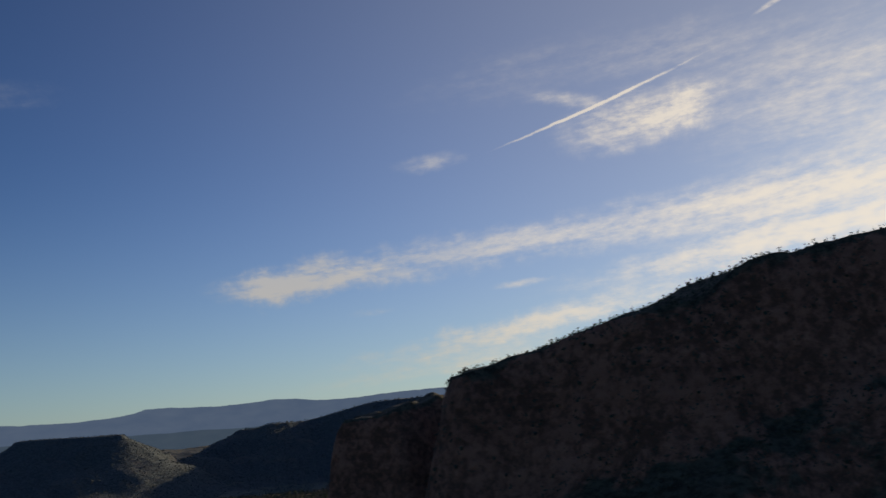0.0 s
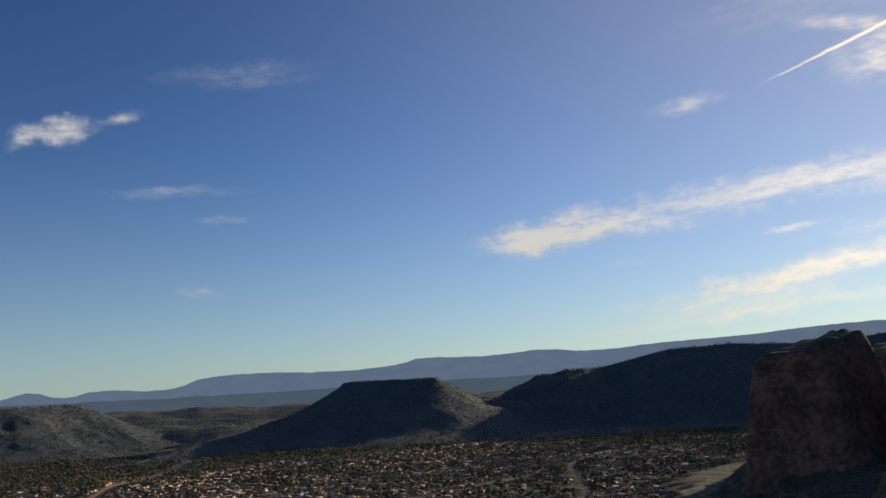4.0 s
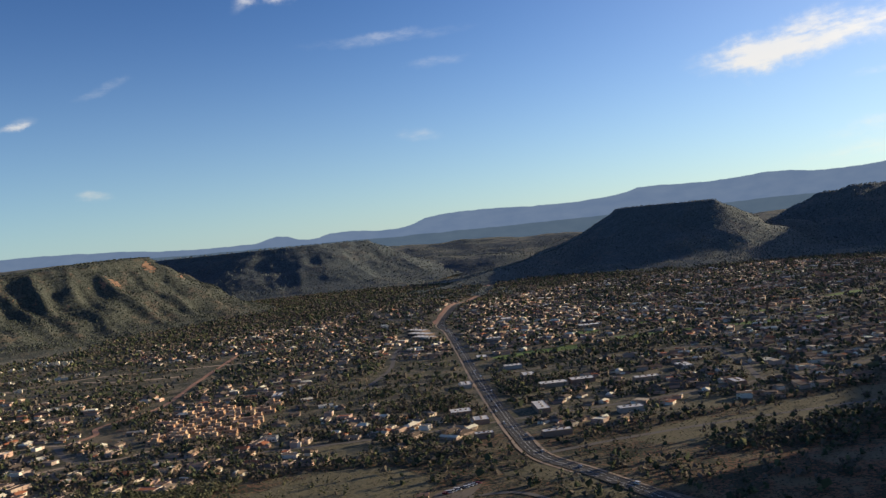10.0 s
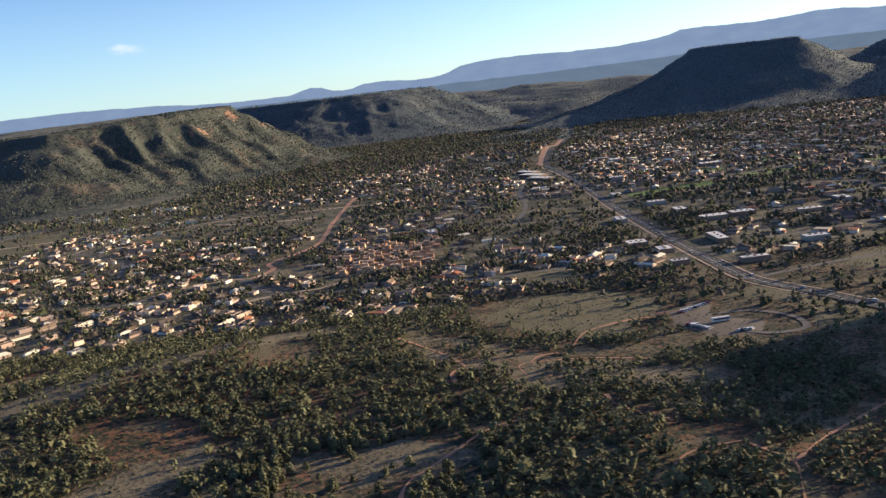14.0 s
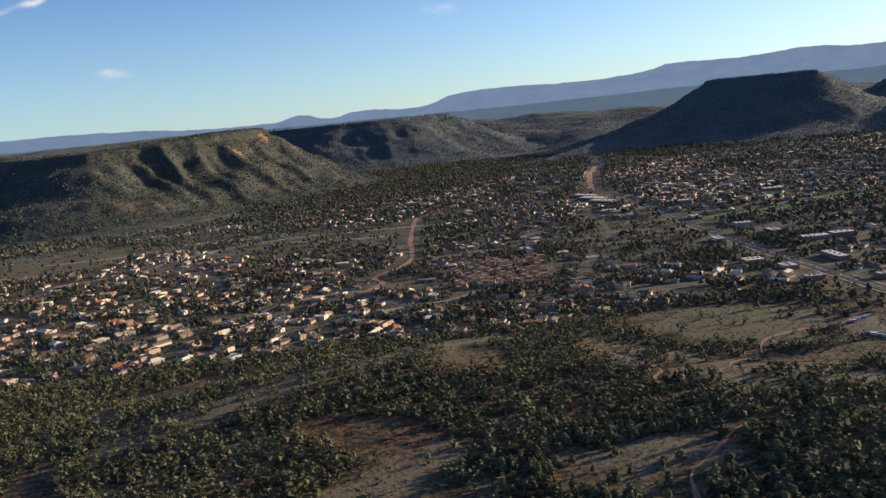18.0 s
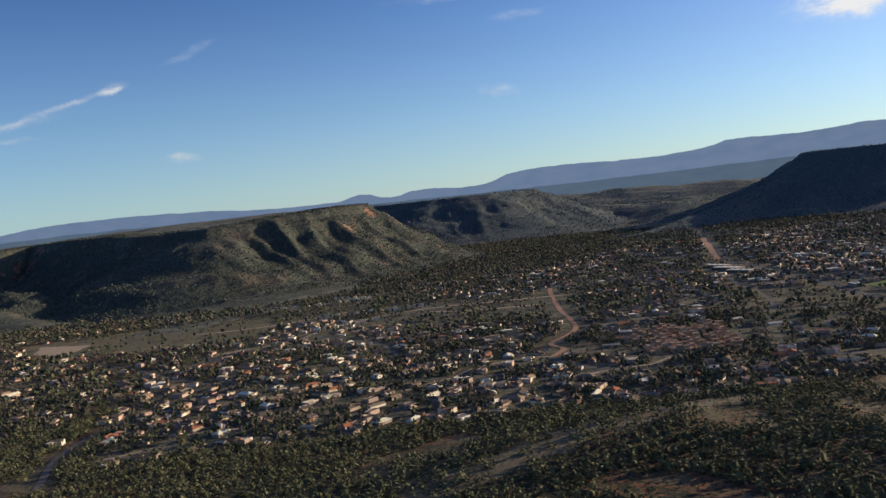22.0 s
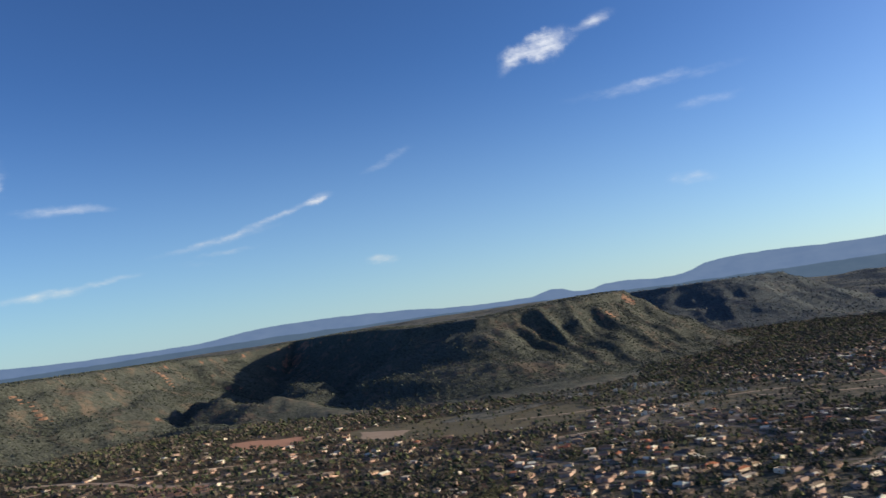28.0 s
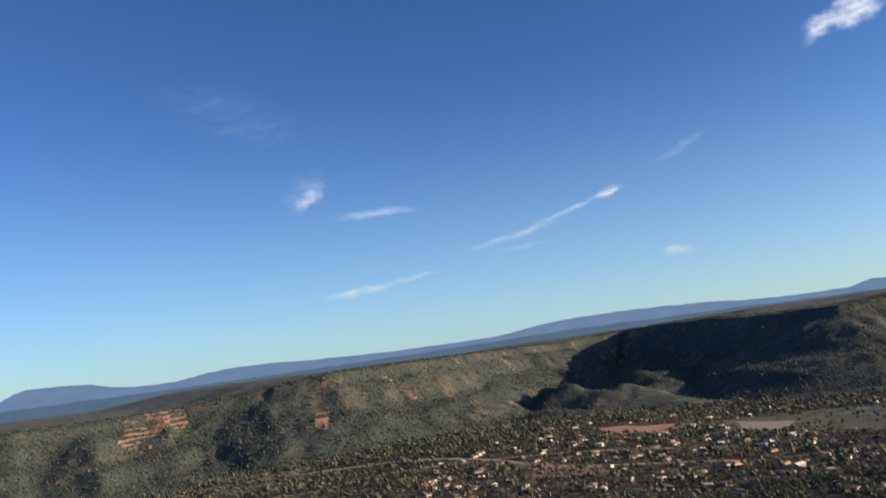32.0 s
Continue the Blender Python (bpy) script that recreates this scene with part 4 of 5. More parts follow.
def house(kind, long, deep, high, wing):
    """A dwelling: walls with a wing, its roof, windows, a door, a garage door, a chimney."""
    root = new("house")
    wx, wy = (-long / 2, -long / 2 + wing[0]), (-deep / 2 - wing[1], -deep / 2 - 0.01)
    edge = 0.6 if kind == "flat" else 0.0
    part("wall", shaped((walled, -long / 2, long / 2, -deep / 2, deep / 2, -1.5, high, edge)), WALL, root)
    part("wing", shaped((walled, *wx, *wy, -1.5, high - 0.4, edge)), WALL, root)
    if kind == "flat":
        roofs = [(block, -long / 2 + 0.36, long / 2 - 0.36, -deep / 2 + 0.36, deep / 2 - 0.36, high + 0.01, high + 0.2)], [(block, wx[0] + 0.36, wx[1] - 0.36, wy[0] + 0.36, wy[1] - 0.36, high - 0.39, high - 0.2)]
    else:
        hips = (deep * 0.45, 1.6) if kind == "hip" else (0.0, 0.0)
        roofs = [(gable, -long / 2, long / 2, -deep / 2, deep / 2, high + 0.01, deep * 0.22 + 0.25, 0.5, 0.25, hips[0])], [(gable, *wx, wy[0], wy[1], high - 0.38, 1.5, 0.5, 0.25, hips[1])]
    for steps in roofs:
        part("roof", shaped(*steps), ROOF, root)
    spots = [(-long * 0.1, -deep / 2, 0), (long * 0.3, -deep / 2, 0), (long / 2, 0, 90)]
    first = frame_data = None
    for x, y, turn in spots:
        if first is None:
            first = ob = part("window", window_mesh(1.9, 1.2), GLASS, root)
        else:
            ob = new("window", first.data)
            ob.parent = root
        ob.matrix_basis = pose(x, y, 1.0, 0, 0, turn)
        if frame_data is None:
            frame_data = part("window_frame", frame_mesh(1.9, 1.2), FRAME, ob).data
        else:
            new("window_frame", frame_data).parent = ob
    part("door", shaped((block, long * 0.1 - 0.5, long * 0.1 + 0.5, -deep / 2 - 0.07, -deep / 2 + 0.05, 0, 2.1)), DOOR, root)
    part("garage_door", shaped((block, wx[0] + 0.8, wx[0] + 0.8 + min(4.8, wing[0] - 1.4), wy[0] - 0.07, wy[0] + 0.05, 0, 2.2)), DOOR, root)
    if kind != "flat":
        part("chimney", shaped((block, long * 0.2, long * 0.2 + 0.9, 0.6, 1.5, high, high + deep * 0.22 + 1.2)), WALL, root)
    return root


HOUSES = [("flat", 14, 9, 3.4, (6, 4)), ("hip", 15, 8.5, 2.9, (6.5, 4)), ("gable", 13.5, 8, 2.8, (5.5, 4)), ("flat", 13, 8.5, 4.3, (6, 4)), ("hip", 17, 9.5, 3.0, (7, 5)), ("gable", 16, 7.5, 2.8, (6.5, 4.5))]
HOUSE_WORDS = {"flat": "flat-roofed stucco house with parapets among trees", "hip": "stucco house with a low hipped roof among trees", "gable": "ranch house with a shallow gabled roof among trees"}


def seed_points(step, x0, x1, y0, y1):
    X, Y = np.meshgrid(np.arange(x0, x1, step), np.arange(y0, y1, step), indexing="ij")
    return X.ravel() + rng.uniform(-0.46, 0.46, X.size) * step, Y.ravel() + rng.uniform(-0.46, 0.46, X.size) * step


OUTSKIRTS = [(-1600, 130), (-1880, 420), (-1960, 760), (-2250, 960), (-2500, 760), (-2650, 420), (-2560, 150), (-2300, -60), (-1950, -60)]
COMMERCE = [(-990, 842, 30, 16), (-964, 862, 26, 16), (-963, 727, 38, 12), (-914, 629, 24, 9), (-1000, 671, 18, 14), (-973, 616, 16, 9), (-1036, 705, 20, 18), (-1091, 1321, 34, 20), (-876, 719, 22, 12), (-895, 865, 26, 12),
            (-869, 933, 24, 14), (-1369, 1895, 46, 18), (-800, 831, 20, 12), (-1095, 846, 24, 12), (-1362, 1262, 52, 18), (-1395, 1310, 58, 20), (-1425, 1358, 50, 18), (-1313, 787, 22, 12), (-1215, 1210, 26, 16), (-1300, 1480, 30, 18),
            (-1160, 1040, 22, 14), (-1040, 900, 24, 14), (-1085, 965, 22, 14), (-1270, 1330, 26, 14)]


def shop(long, deep, high):
    """A low shop block: walls with a parapet, white roof skin, a glazed front, an awning, roof vents."""
    root = new("shop_building")
    bm = shaped((walled, -long / 2, long / 2, -deep / 2, deep / 2, -1.5, high, 0.5))
    part("wall", bm, SHOP_WALL, root)
    part("roof", shaped((block, -long / 2 + 0.41, long / 2 - 0.41, -deep / 2 + 0.41, deep / 2 - 0.41, high + 0.01, high + 0.25)), WHITE_ROOF, root, "white membrane roof")
    for k in range(int(long / 6)):
        x = -long / 2 + 3 + 6 * k
        pane = part("window", shaped((block, x - 2.2, x + 2.2, -deep / 2 - 0.08, -deep / 2 + 0.05, 0.4, 2.6)), GLASS, root)
        part("window_frame", frame_mesh(4.4, 2.2), FRAME, pane).matrix_basis = pose(x, -deep / 2, 0.4)
    part("awning", shaped((block, -long / 2, long / 2, -deep / 2 - 2.0, -deep / 2 - 0.01, 2.9, 3.15)), ROOF, root)
    for k in range(3):
        part("roof_unit", shaped((block, long * (0.25 * k - 0.25) - 0.9, long * (0.25 * k - 0.25) + 0.9, -0.8, 0.8, high + 0.25, high + 1.3)), SHOP_WALL, root)
    return root


def heading(x, y):
    """The turn of the nearest stretch of highway."""
    line = rounded(HIGHWAY, 40)
    k = int(np.argmin(np.hypot(line[:-1, 0] - x, line[:-1, 1] - y)))
    dx, dy = line[k + 1] - line[k]
    return math.degrees(math.atan2(dy, dx))


for x, y, long, deep in COMMERCE:
    ob = shop(long, deep, 4.2)
    ob.matrix_basis = pose(x, y, float(ground_height(x, y)) + 0.1, 0, 0, heading(x, y) + random.choice((0, 90, 180)) if long < 40 else -28)
    tagged(ob, "low shop block with a bright white flat roof", "shop", "shops along the highway")
    i, j = cells(x, y)
    r = int(long / 2 / CELL) + 2
    taken[i - r:i + r + 1, j - r:j + r + 1] = True


def townhouse():
    """One unit of the adobe rows: stepped walls, flat roof, windows, a door, a patio wall."""
    root = new("townhouse")
    bm = bmesh.new()
    walled(bm, -5.5, 5.5, -4.5, 4.5, -1.5, 3.2, 0.55)
    part("wall", bm, ADOBE, root)
    part("upper_wall", shaped((walled, -5.1, 1.0, -1.0, 4.1, 3.21, 6.0, 0.5)), ADOBE, root)
    part("roof", shaped((block, -5.1, 5.1, -4.1, -1.05, 3.2, 3.35)), ADOBE_ROOF, root)
    part("roof", shaped((block, -4.7, 0.6, -0.6, 3.7, 6.0, 6.15)), ADOBE_ROOF, root)
    for x, y, z, t in ((-3, -4.5, 1, 0), (2.5, -4.5, 1, 0), (-3, -1.0, 4.0, 0), (2.5, 4.5, 1, 0)):
        part("window", window_mesh(1.6, 1.2), GLASS, root).matrix_basis = pose(x, y, z, 0, 0, t)
    part("door", shaped((block, -0.5, 0.5, -4.57, -4.45, 0, 2.1)), DOOR, root)
    part("patio_wall", shaped((block, -5.5, -5.2, -8, -4.5, 0, 1.5), (block, 5.2, 5.5, -8, -4.5, 0, 1.5), (block, -5.2, 5.2, -8, -7.7, 0, 1.5)), ADOBE, root)
    return root


unit = townhouse()
tagged(unit, "pinkish adobe townhouse with a stepped flat roof in a row", "townhouse", "adobe townhouses in rows")
placed = 0
for row in range(8):
    for k in range(9):
        u, v = (k - 4) * 12.6, (row - 3.5) * 23.0
        x, y = -1288 + u * 0.77 - v * 0.42, 655 + u * 0.42 + v * 0.86
        if random.random() < 0.12:
            continue
        x, y = x + random.uniform(-2, 2), y + random.uniform(-4, 4) + 6 * math.sin(k * 0.9 + row)
        m = pose(x, y, float(ground_height(x, y)) + 0.1, 0, 0, 28 + random.choice((0, 90, 180, 270)) + random.uniform(-8, 8))
        if not placed:
            unit.matrix_basis = m
        else:
            copy_thing(unit, m).scale = (random.uniform(0.85, 1.25), random.uniform(0.85, 1.2), random.uniform(0.75, 1.05))
        placed += 1
        i, j = cells(x, y)
        taken[i - 2:i + 3, j - 2:j + 3] = True
for (ax, ay), (bx2, by2), count in (((-1985, 880), (-1840, 985), 13), ((-2190, 985), (-2060, 1125), 10), ((-2150, 1130), (-2060, 1118), 6), ((-1880, 745), (-1838, 838), 7)):
    for k in range(count):
        t = (k + random.uniform(-0.25, 0.25)) / (count - 1)
        x, y = ax + (bx2 - ax) * t, ay + (by2 - ay) * t
        ob = copy_thing(unit, pose(x, y, float(ground_height(x, y)) + 0.1, 0, 0, 40 + random.uniform(-12, 12) + random.choice((0, 180))))
        ob.scale = (random.uniform(0.8, 1.2), random.uniform(0.7, 1.0), random.uniform(0.75, 1.0))
        tagged(ob, "cream flat-roofed row house below the mesa", "townhouse", "cream row houses below the mesa")
        for piece in ob.children:
            if piece.name.startswith(("wall", "upper_wall", "patio_wall")):
                piece.material_slots[0].link = "OBJECT"
                piece.material_slots[0].material = CREAM
        i, j = cells(x, y)
        taken[i - 2:i + 3, j - 2:j + 3] = True
no_house[rim_distance(MAP_X, MAP_Y, [(-1330, 570), (-1230, 560), (-1210, 640), (-1280, 760), (-1370, 760)]) < 0] = True

# dwellings over the town, thinner on its outskirts
hx, hy = seed_points(19.0, -2700, -200, -150, 2750)
i, j = cells(hx, hy)
d1, d2 = rim_distance(hx, hy, TOWN), rim_distance(hx, hy, OUTSKIRTS)
chance = np.where(d1 < 0, np.where(hx < -1520, 0.5, 0.64), np.where(d2 < 0, 0.17, 0.0)) * (0.55 + 0.6 * (broken(hx, hy, 260, 3, 12) > -0.35))
pick = (~taken[i, j]) & (~no_house[i, j]) & (rng.random(hx.size) < chance) & (m2_height(hx, hy) < ground_height(hx, hy) + 1) & (m1_height(hx, hy) < ground_height(hx, hy) + 1)
hx, hy = hx[pick], hy[pick]
order = np.argsort(np.hypot(hx + 1180, hy - 330))
hx, hy = hx[order], hy[order]
hturn = 12 + 35 * grain(hx, hy, 300, 4) + rng.choice((0, 90, 180, 270), hx.size) + rng.normal(0, 6, hx.size)
hz = ground_height(hx, hy)
for x, y in zip(hx, hy):
    i, j = cells(x, y)
    taken[i - 1:i + 2, j - 1:j + 2] = True
    if rng.random() < 0.7:
        for k in (1, 2, 3, 4):
            taken[i + k:i + k + 2, j + k - 1:j + k + 1] = True
models = [house(*h) for h in HOUSES]
for (kind, *_), ob in zip(HOUSES, models):
    tagged(ob, HOUSE_WORDS[kind], "house", "houses of the town")
NEAR_HOUSES = 290
for n in range(NEAR_HOUSES):
    m = pose(hx[n], hy[n], hz[n] + 0.1, 0, 0, hturn[n])
    if n < len(models):
        models[n].matrix_basis = m
    else:
        copy_thing(models[int(rng.integers(len(models)))], m).scale = (rng.uniform(0.62, 1.2), rng.uniform(0.65, 1.0), rng.uniform(0.7, 0.95))


# ---------------------------------------------------------------- many of a kind in one mesh
def template(bm):
    bmesh.ops.triangulate(bm, faces=bm.faces)
    bm.verts.ensure_lookup_table()
    bm.verts.index_update()
    out = np.array([v.co[:] for v in bm.verts]), np.array([[v.index for v in f.verts] for f in bm.faces]), np.array([f.material_index for f in bm.faces])
    bm.free()
    return out


def strew(name, shapes, x, y, z, turn, size, mats, label, category, smooth=False):
    """Every place gets one of the shapes, turned about z (radians) and sized (one number or three for each)."""
    size = np.broadcast_to(np.reshape(size, (len(x), -1)), (len(x), 3))
    which = rng.integers(len(shapes), size=len(x))
    V, F, S, base = [], [], [], 0
    for k, (v, f, s) in enumerate(shapes):
        m = which == k
        if not m.any():
            continue
        c, sn = np.cos(turn[m])[:, None], np.sin(turn[m])[:, None]
        p = v[None] * size[m][:, None]
        q = np.stack([p[..., 0] * c - p[..., 1] * sn + x[m][:, None], p[..., 0] * sn + p[..., 1] * c + y[m][:, None], p[..., 2] + z[m][:, None]], -1)
        count = m.sum()
        V.append(q.reshape(-1, 3))
        F.append((f[None] + (base + len(v) * np.arange(count))[:, None, None]).reshape(-1, 3))
        S.append(np.tile(s, count))
        base += len(v) * count
    ob = mesh_object(name, np.concatenate(V), np.concatenate(F), mats, smooth=smooth, slots=np.concatenate(S))
    return tagged(ob, label, category, kind="stuff")


def small_house(kind, long, deep, high, wing):
    bm = bmesh.new()
    block(bm, -long / 2, long / 2, -deep / 2, deep / 2, -1.5, high)
    block(bm, -long / 2, -long / 2 + wing[0], -deep / 2 - wing[1], -deep / 2 + 0.4, -1.5, high - 0.3)
    walls = len(bm.faces)
    if kind == "flat":
        block(bm, -long / 2 - 0.1, long / 2 + 0.1, -deep / 2 - 0.1, deep / 2 + 0.1, high + 0.01, high + 0.5)
        block(bm, -long / 2 - 0.1, -long / 2 + wing[0], -deep / 2 - wing[1] - 0.1, -deep / 2, high - 0.28, high + 0.2)
    else:
        gable(bm, -long / 2, long / 2, -deep / 2, deep / 2, high, deep * 0.22 + 0.25, hip=deep * 0.45 if kind == "hip" else 0.0)
        gable(bm, -long / 2, -long / 2 + wing[0], -deep / 2 - wing[1], -deep / 2 + 1, high - 0.35, 1.5)
    bm.faces.ensure_lookup_table()
    for f in bm.faces[walls:]:
        f.material_index = 1
    return template(bm)


s = slice(NEAR_HOUSES, None)
strew("far_houses", [small_house(*h) for h in HOUSES], hx[s], hy[s], hz[s] + 0.1, np.radians(hturn[s]), rng.uniform(0.65, 1.05, hx[s].size), [WALL_FAR, ROOF_FAR], "many small stucco houses across the far side of town", "houses")


# ---------------------------------------------------------------- trees
def clump(bm, x, y, z, r, squash=0.85, fine=True):
    """One uneven tuft of foliage."""
    m = Matrix.Translation((x, y, z)) @ Euler((random.random() * 6, random.random() * 6, random.random() * 6)).to_matrix().to_4x4()
    if fine:
        made = bmesh.ops.create_icosphere(bm, subdivisions=1, radius=r, matrix=m)["verts"]
    else:
        made = bmesh.ops.create_cone(bm, segments=4, radius1=r, radius2=0.0, depth=r * 1.3, cap_ends=True, matrix=m)["verts"]
    for v in made:
        v.co += Vector((random.uniform(-1, 1), random.uniform(-1, 1), random.uniform(-1, 1))) * r * 0.33
        v.co.z = z + (v.co.z - z) * squash


def spray(bm, x, y, z, r, count):
    """Loose leaf sprays round a tuft, so that its edge is ragged."""
    for _ in range(count):
        out = Vector((random.gauss(0, 1), random.gauss(0, 1), random.gauss(0.15, 0.9))).normalized()
        at = Vector((x, y, z)) + out * r * random.uniform(0.75, 1.3)
        side = out.orthogonal().normalized()
        side.rotate(Euler((random.uniform(-1, 1), random.uniform(-1, 1), random.uniform(-3, 3))))
        size = r * random.uniform(0.3, 0.62)
        tip = (out + Vector((0, 0, 0.5))).normalized()
        bm.faces.new([bm.verts.new(at + side * size * 0.6), bm.verts.new(at + tip * size * random.uniform(0.7, 1.3)), bm.verts.new(at - side * size * 0.6)])


def crown(bm, high, wide, count, fine, spread=1.0, leaves=0):
    """A juniper crown about that high and wide, ragged and open between its tufts."""
    for k in range(count):
        t = (k + 0.5) / count
        ring = wide / 2 * (1 - 0.72 * t**1.3) * random.uniform(0.25, 1.0) * spread
        a = k * 2.4 + random.uniform(-0.5, 0.5)
        r = wide * random.uniform(0.16, 0.27) * (1.15 - 0.5 * t) * (1.5 if count < 6 else 1.0)
        at = ring * math.cos(a), ring * math.sin(a), high * (0.16 + 0.74 * t) + random.uniform(-0.2, 0.2)
        clump(bm, *at, r * (0.85 if leaves else 1.0), 0.95, fine)
        if leaves:
            spray(bm, *at, r, leaves)


def crown_template(high, wide, count, fine, leaves=0):
    bm = bmesh.new()
    crown(bm, high, wide, count, fine, 1.0, leaves)
    return template(bm)


def juniper(high, wide):
    """A whole tree: a leaning tapered trunk, three limbs and a crown of many tufts."""
    root = new("juniper_tree")
    bm = bmesh.new()
    bmesh.ops.create_cone(bm, segments=7, radius1=0.26, radius2=0.09, depth=high * 0.75, cap_ends=True, matrix=pose(0, 0, high * 0.33, 4, 3, 0))
    part("trunk", bm, BARK, root)
    for k in range(3):
        bm = bmesh.new()
        bmesh.ops.create_cone(bm, segments=5, radius1=0.1, radius2=0.03, depth=wide * 0.5, cap_ends=True, matrix=pose(0, 0, high * (0.25 + 0.12 * k), 0, 0, 120 * k) @ pose(wide * 0.18, 0, wide * 0.12, 0, 58, 0))
        part("limb", bm, BARK, root)
    bm = bmesh.new()
    crown(bm, high, wide, 18, True, 1.1, 12)
    part("crown", bm, LEAF_ONE, root)
    return root


def open_ground(x, y):
    i, j = cells(x, y)
    return ~taken[i, j]


NEAR_TREES = [crown_template(h, wd * 1.1, 5, False, 11) for h, wd in ((5.0, 3.5), (6.0, 3.3), (4.0, 3.5), (6.6, 3.5), (4.4, 4.0))]
SIDE_TREES = [crown_template(h, wd * 1.05, 4, False, 9) for h, wd in ((5.0, 3.5), (6.0, 3.3), (4.0, 3.5), (6.6, 3.5), (4.4, 4.0))]
MID_TREES = [crown_template(h, wd, 3, False, 7) for h, wd in ((5.0, 4.6), (6.0, 4.8), (4.2, 4.8), (7.0, 5.0), (5.4, 5.6))]
BUSH_TREES = [crown_template(h, wd, 2, False, 4) for h, wd in ((5.0, 4.6), (6.0, 4.8), (4.2, 4.8), (7.0, 5.2))]
LOW_TREES = [crown_template(h, wd * 1.45, 1, False, 4) for h, wd in ((5.0, 4.6), (6.0, 4.8), (4.2, 4.8), (7.0, 5.2))]
FAR_TREES = [crown_template(h, wd, 1, False) for h, wd in ((5.0, 9.0), (6.0, 9.0), (4.2, 8.4))]

# junipers of the near slopes; the meadow beside the houses stays open
MEADOW = [(-1092, 455), (-1062, 511), (-981, 530), (-945, 466), (-988, 412), (-1052, 400)]
tx, ty = seed_points(4.9, -1780, -560, 40, 470)
woods = np.where(rim_distance(tx, ty, TOWN) < -4, 0.0, 0.93) * (broken(tx, ty, 60, 3, 31) > -0.62)
thin = (rim_distance(tx, ty, [(-1108, 460), (-1100, 498), (-940, 540), (-780, 520), (-700, 440), (-840, 385), (-902, 414), (-996, 416)]) < 0) | (rim_distance(tx, ty, [(-1127, 395), (-1053, 386), (-938, 366), (-878, 362), (-877, 338), (-975, 306), (-1067, 340)]) < 0)
bare = np.zeros(tx.size, bool)
for spot in ([(-1060, 201), (-1027, 222), (-985, 246), (-972, 212), (-1014, 165), (-1045, 172)], [(-1146, 176), (-1112, 210), (-1098, 193), (-1108, 158), (-1122, 128), (-1140, 96), (-1150, 130)]):
    bare |= rim_distance(tx, ty, spot) + 10 * broken(tx, ty, 30, 2, 37) < 0
thin |= rim_distance(tx, ty, [(-1318, 130), (-1283, 200), (-1258, 260), (-1232, 310), (-1197, 355), (-1160, 384), (-1148, 370), (-1180, 310), (-1218, 250), (-1252, 185), (-1292, 112)]) < 0
woods = np.where(thin, woods * (0.08 + 0.4 * (broken(tx, ty, 34, 2, 36) > 0.12)), woods * (0.8 + 0.2 * (broken(tx, ty, 24, 2, 38) > -0.15)))
woods = np.where(bare, 0.05 + 0.14 * (broken(tx, ty, 26, 2, 40) > 0.15), woods)
woods = np.where(rim_distance(tx, ty, MEADOW) + 8 * broken(tx, ty, 30, 2, 39) < 0, 0.02, woods)
pick = open_ground(tx, ty) & (rng.random(tx.size) < woods)
tx, ty = tx[pick], ty[pick]
order = np.argsort(np.hypot((tx + 1010) * 0.8, ty - 190))
tx, ty = tx[order], ty[order]
tz, tturn, tsize = land(tx, ty), rng.uniform(0, 6.3, tx.size), 0.66 + 0.95 * rng.random(tx.size) ** 1.4
trees = [juniper(5.2, 3.8), juniper(6.2, 3.5), juniper(4.2, 3.7), juniper(6.8, 3.8)]
for ob in trees:
    tagged(ob, "dark green juniper on dry ground with a ragged crown", "tree", "junipers of the near slope")
SINGLE = 280
for n in range(SINGLE):
    m = pose(tx[n], ty[n], tz[n] - 0.1, 0, 0, math.degrees(tturn[n])) @ Matrix.Scale(tsize[n], 4)
    if n < 4:
        trees[n].matrix_basis = m
    else:
        ob = copy_thing(trees[n % 4], m)
        ob.scale = (tsize[n],) * 3
s = slice(2600, None)
strew("juniper_wood", SIDE_TREES, tx[s], ty[s], tz[s] - 0.3, tturn[s], tsize[s], LEAF, "junipers on the knoll and the slopes beside it", "trees", smooth=False)
s = slice(SINGLE, 2600)
strew("juniper_wood", NEAR_TREES, tx[s], ty[s], tz[s] - 0.3, tturn[s], tsize[s], LEAF, "dense dark green junipers over the near slopes", "trees", smooth=False)

# low brush and loose stones in the clearings
bx, by = seed_points(3.4, -1320, -560, 60, 880)
pick = (rng.random(bx.size) < 0.34 + 0.36 * (broken(bx, by, 60, 2, 41) > 0.05)) & (rim_distance(bx, by, TOWN) > 0)
bx, by = bx[pick], by[pick]
BRUSH = [crown_template(0.9, 1.5, 2, False) for _ in range(4)]
half = bx.size * 5 // 6
strew("brush", BRUSH, bx[:half], by[:half], land(bx[:half], by[:half]), rng.uniform(0, 6, half), rng.uniform(0.5, 1.3, half), LEAF_TOWN, "low grey-green brush scattered over dry ground", "shrubs")


def stone_template():
    bm = bmesh.new()
    clump(bm, 0, 0, 0.15, 0.55, 0.6, True)
    return template(bm)


strew("loose_stones", [stone_template() for _ in range(4)], bx[half:], by[half:], land(bx[half:], by[half:]), rng.uniform(0, 6, bx.size - half), rng.uniform(0.3, 1.1, bx.size - half), STONE, "pale sandstone boulders lying in the clearings", "stones")

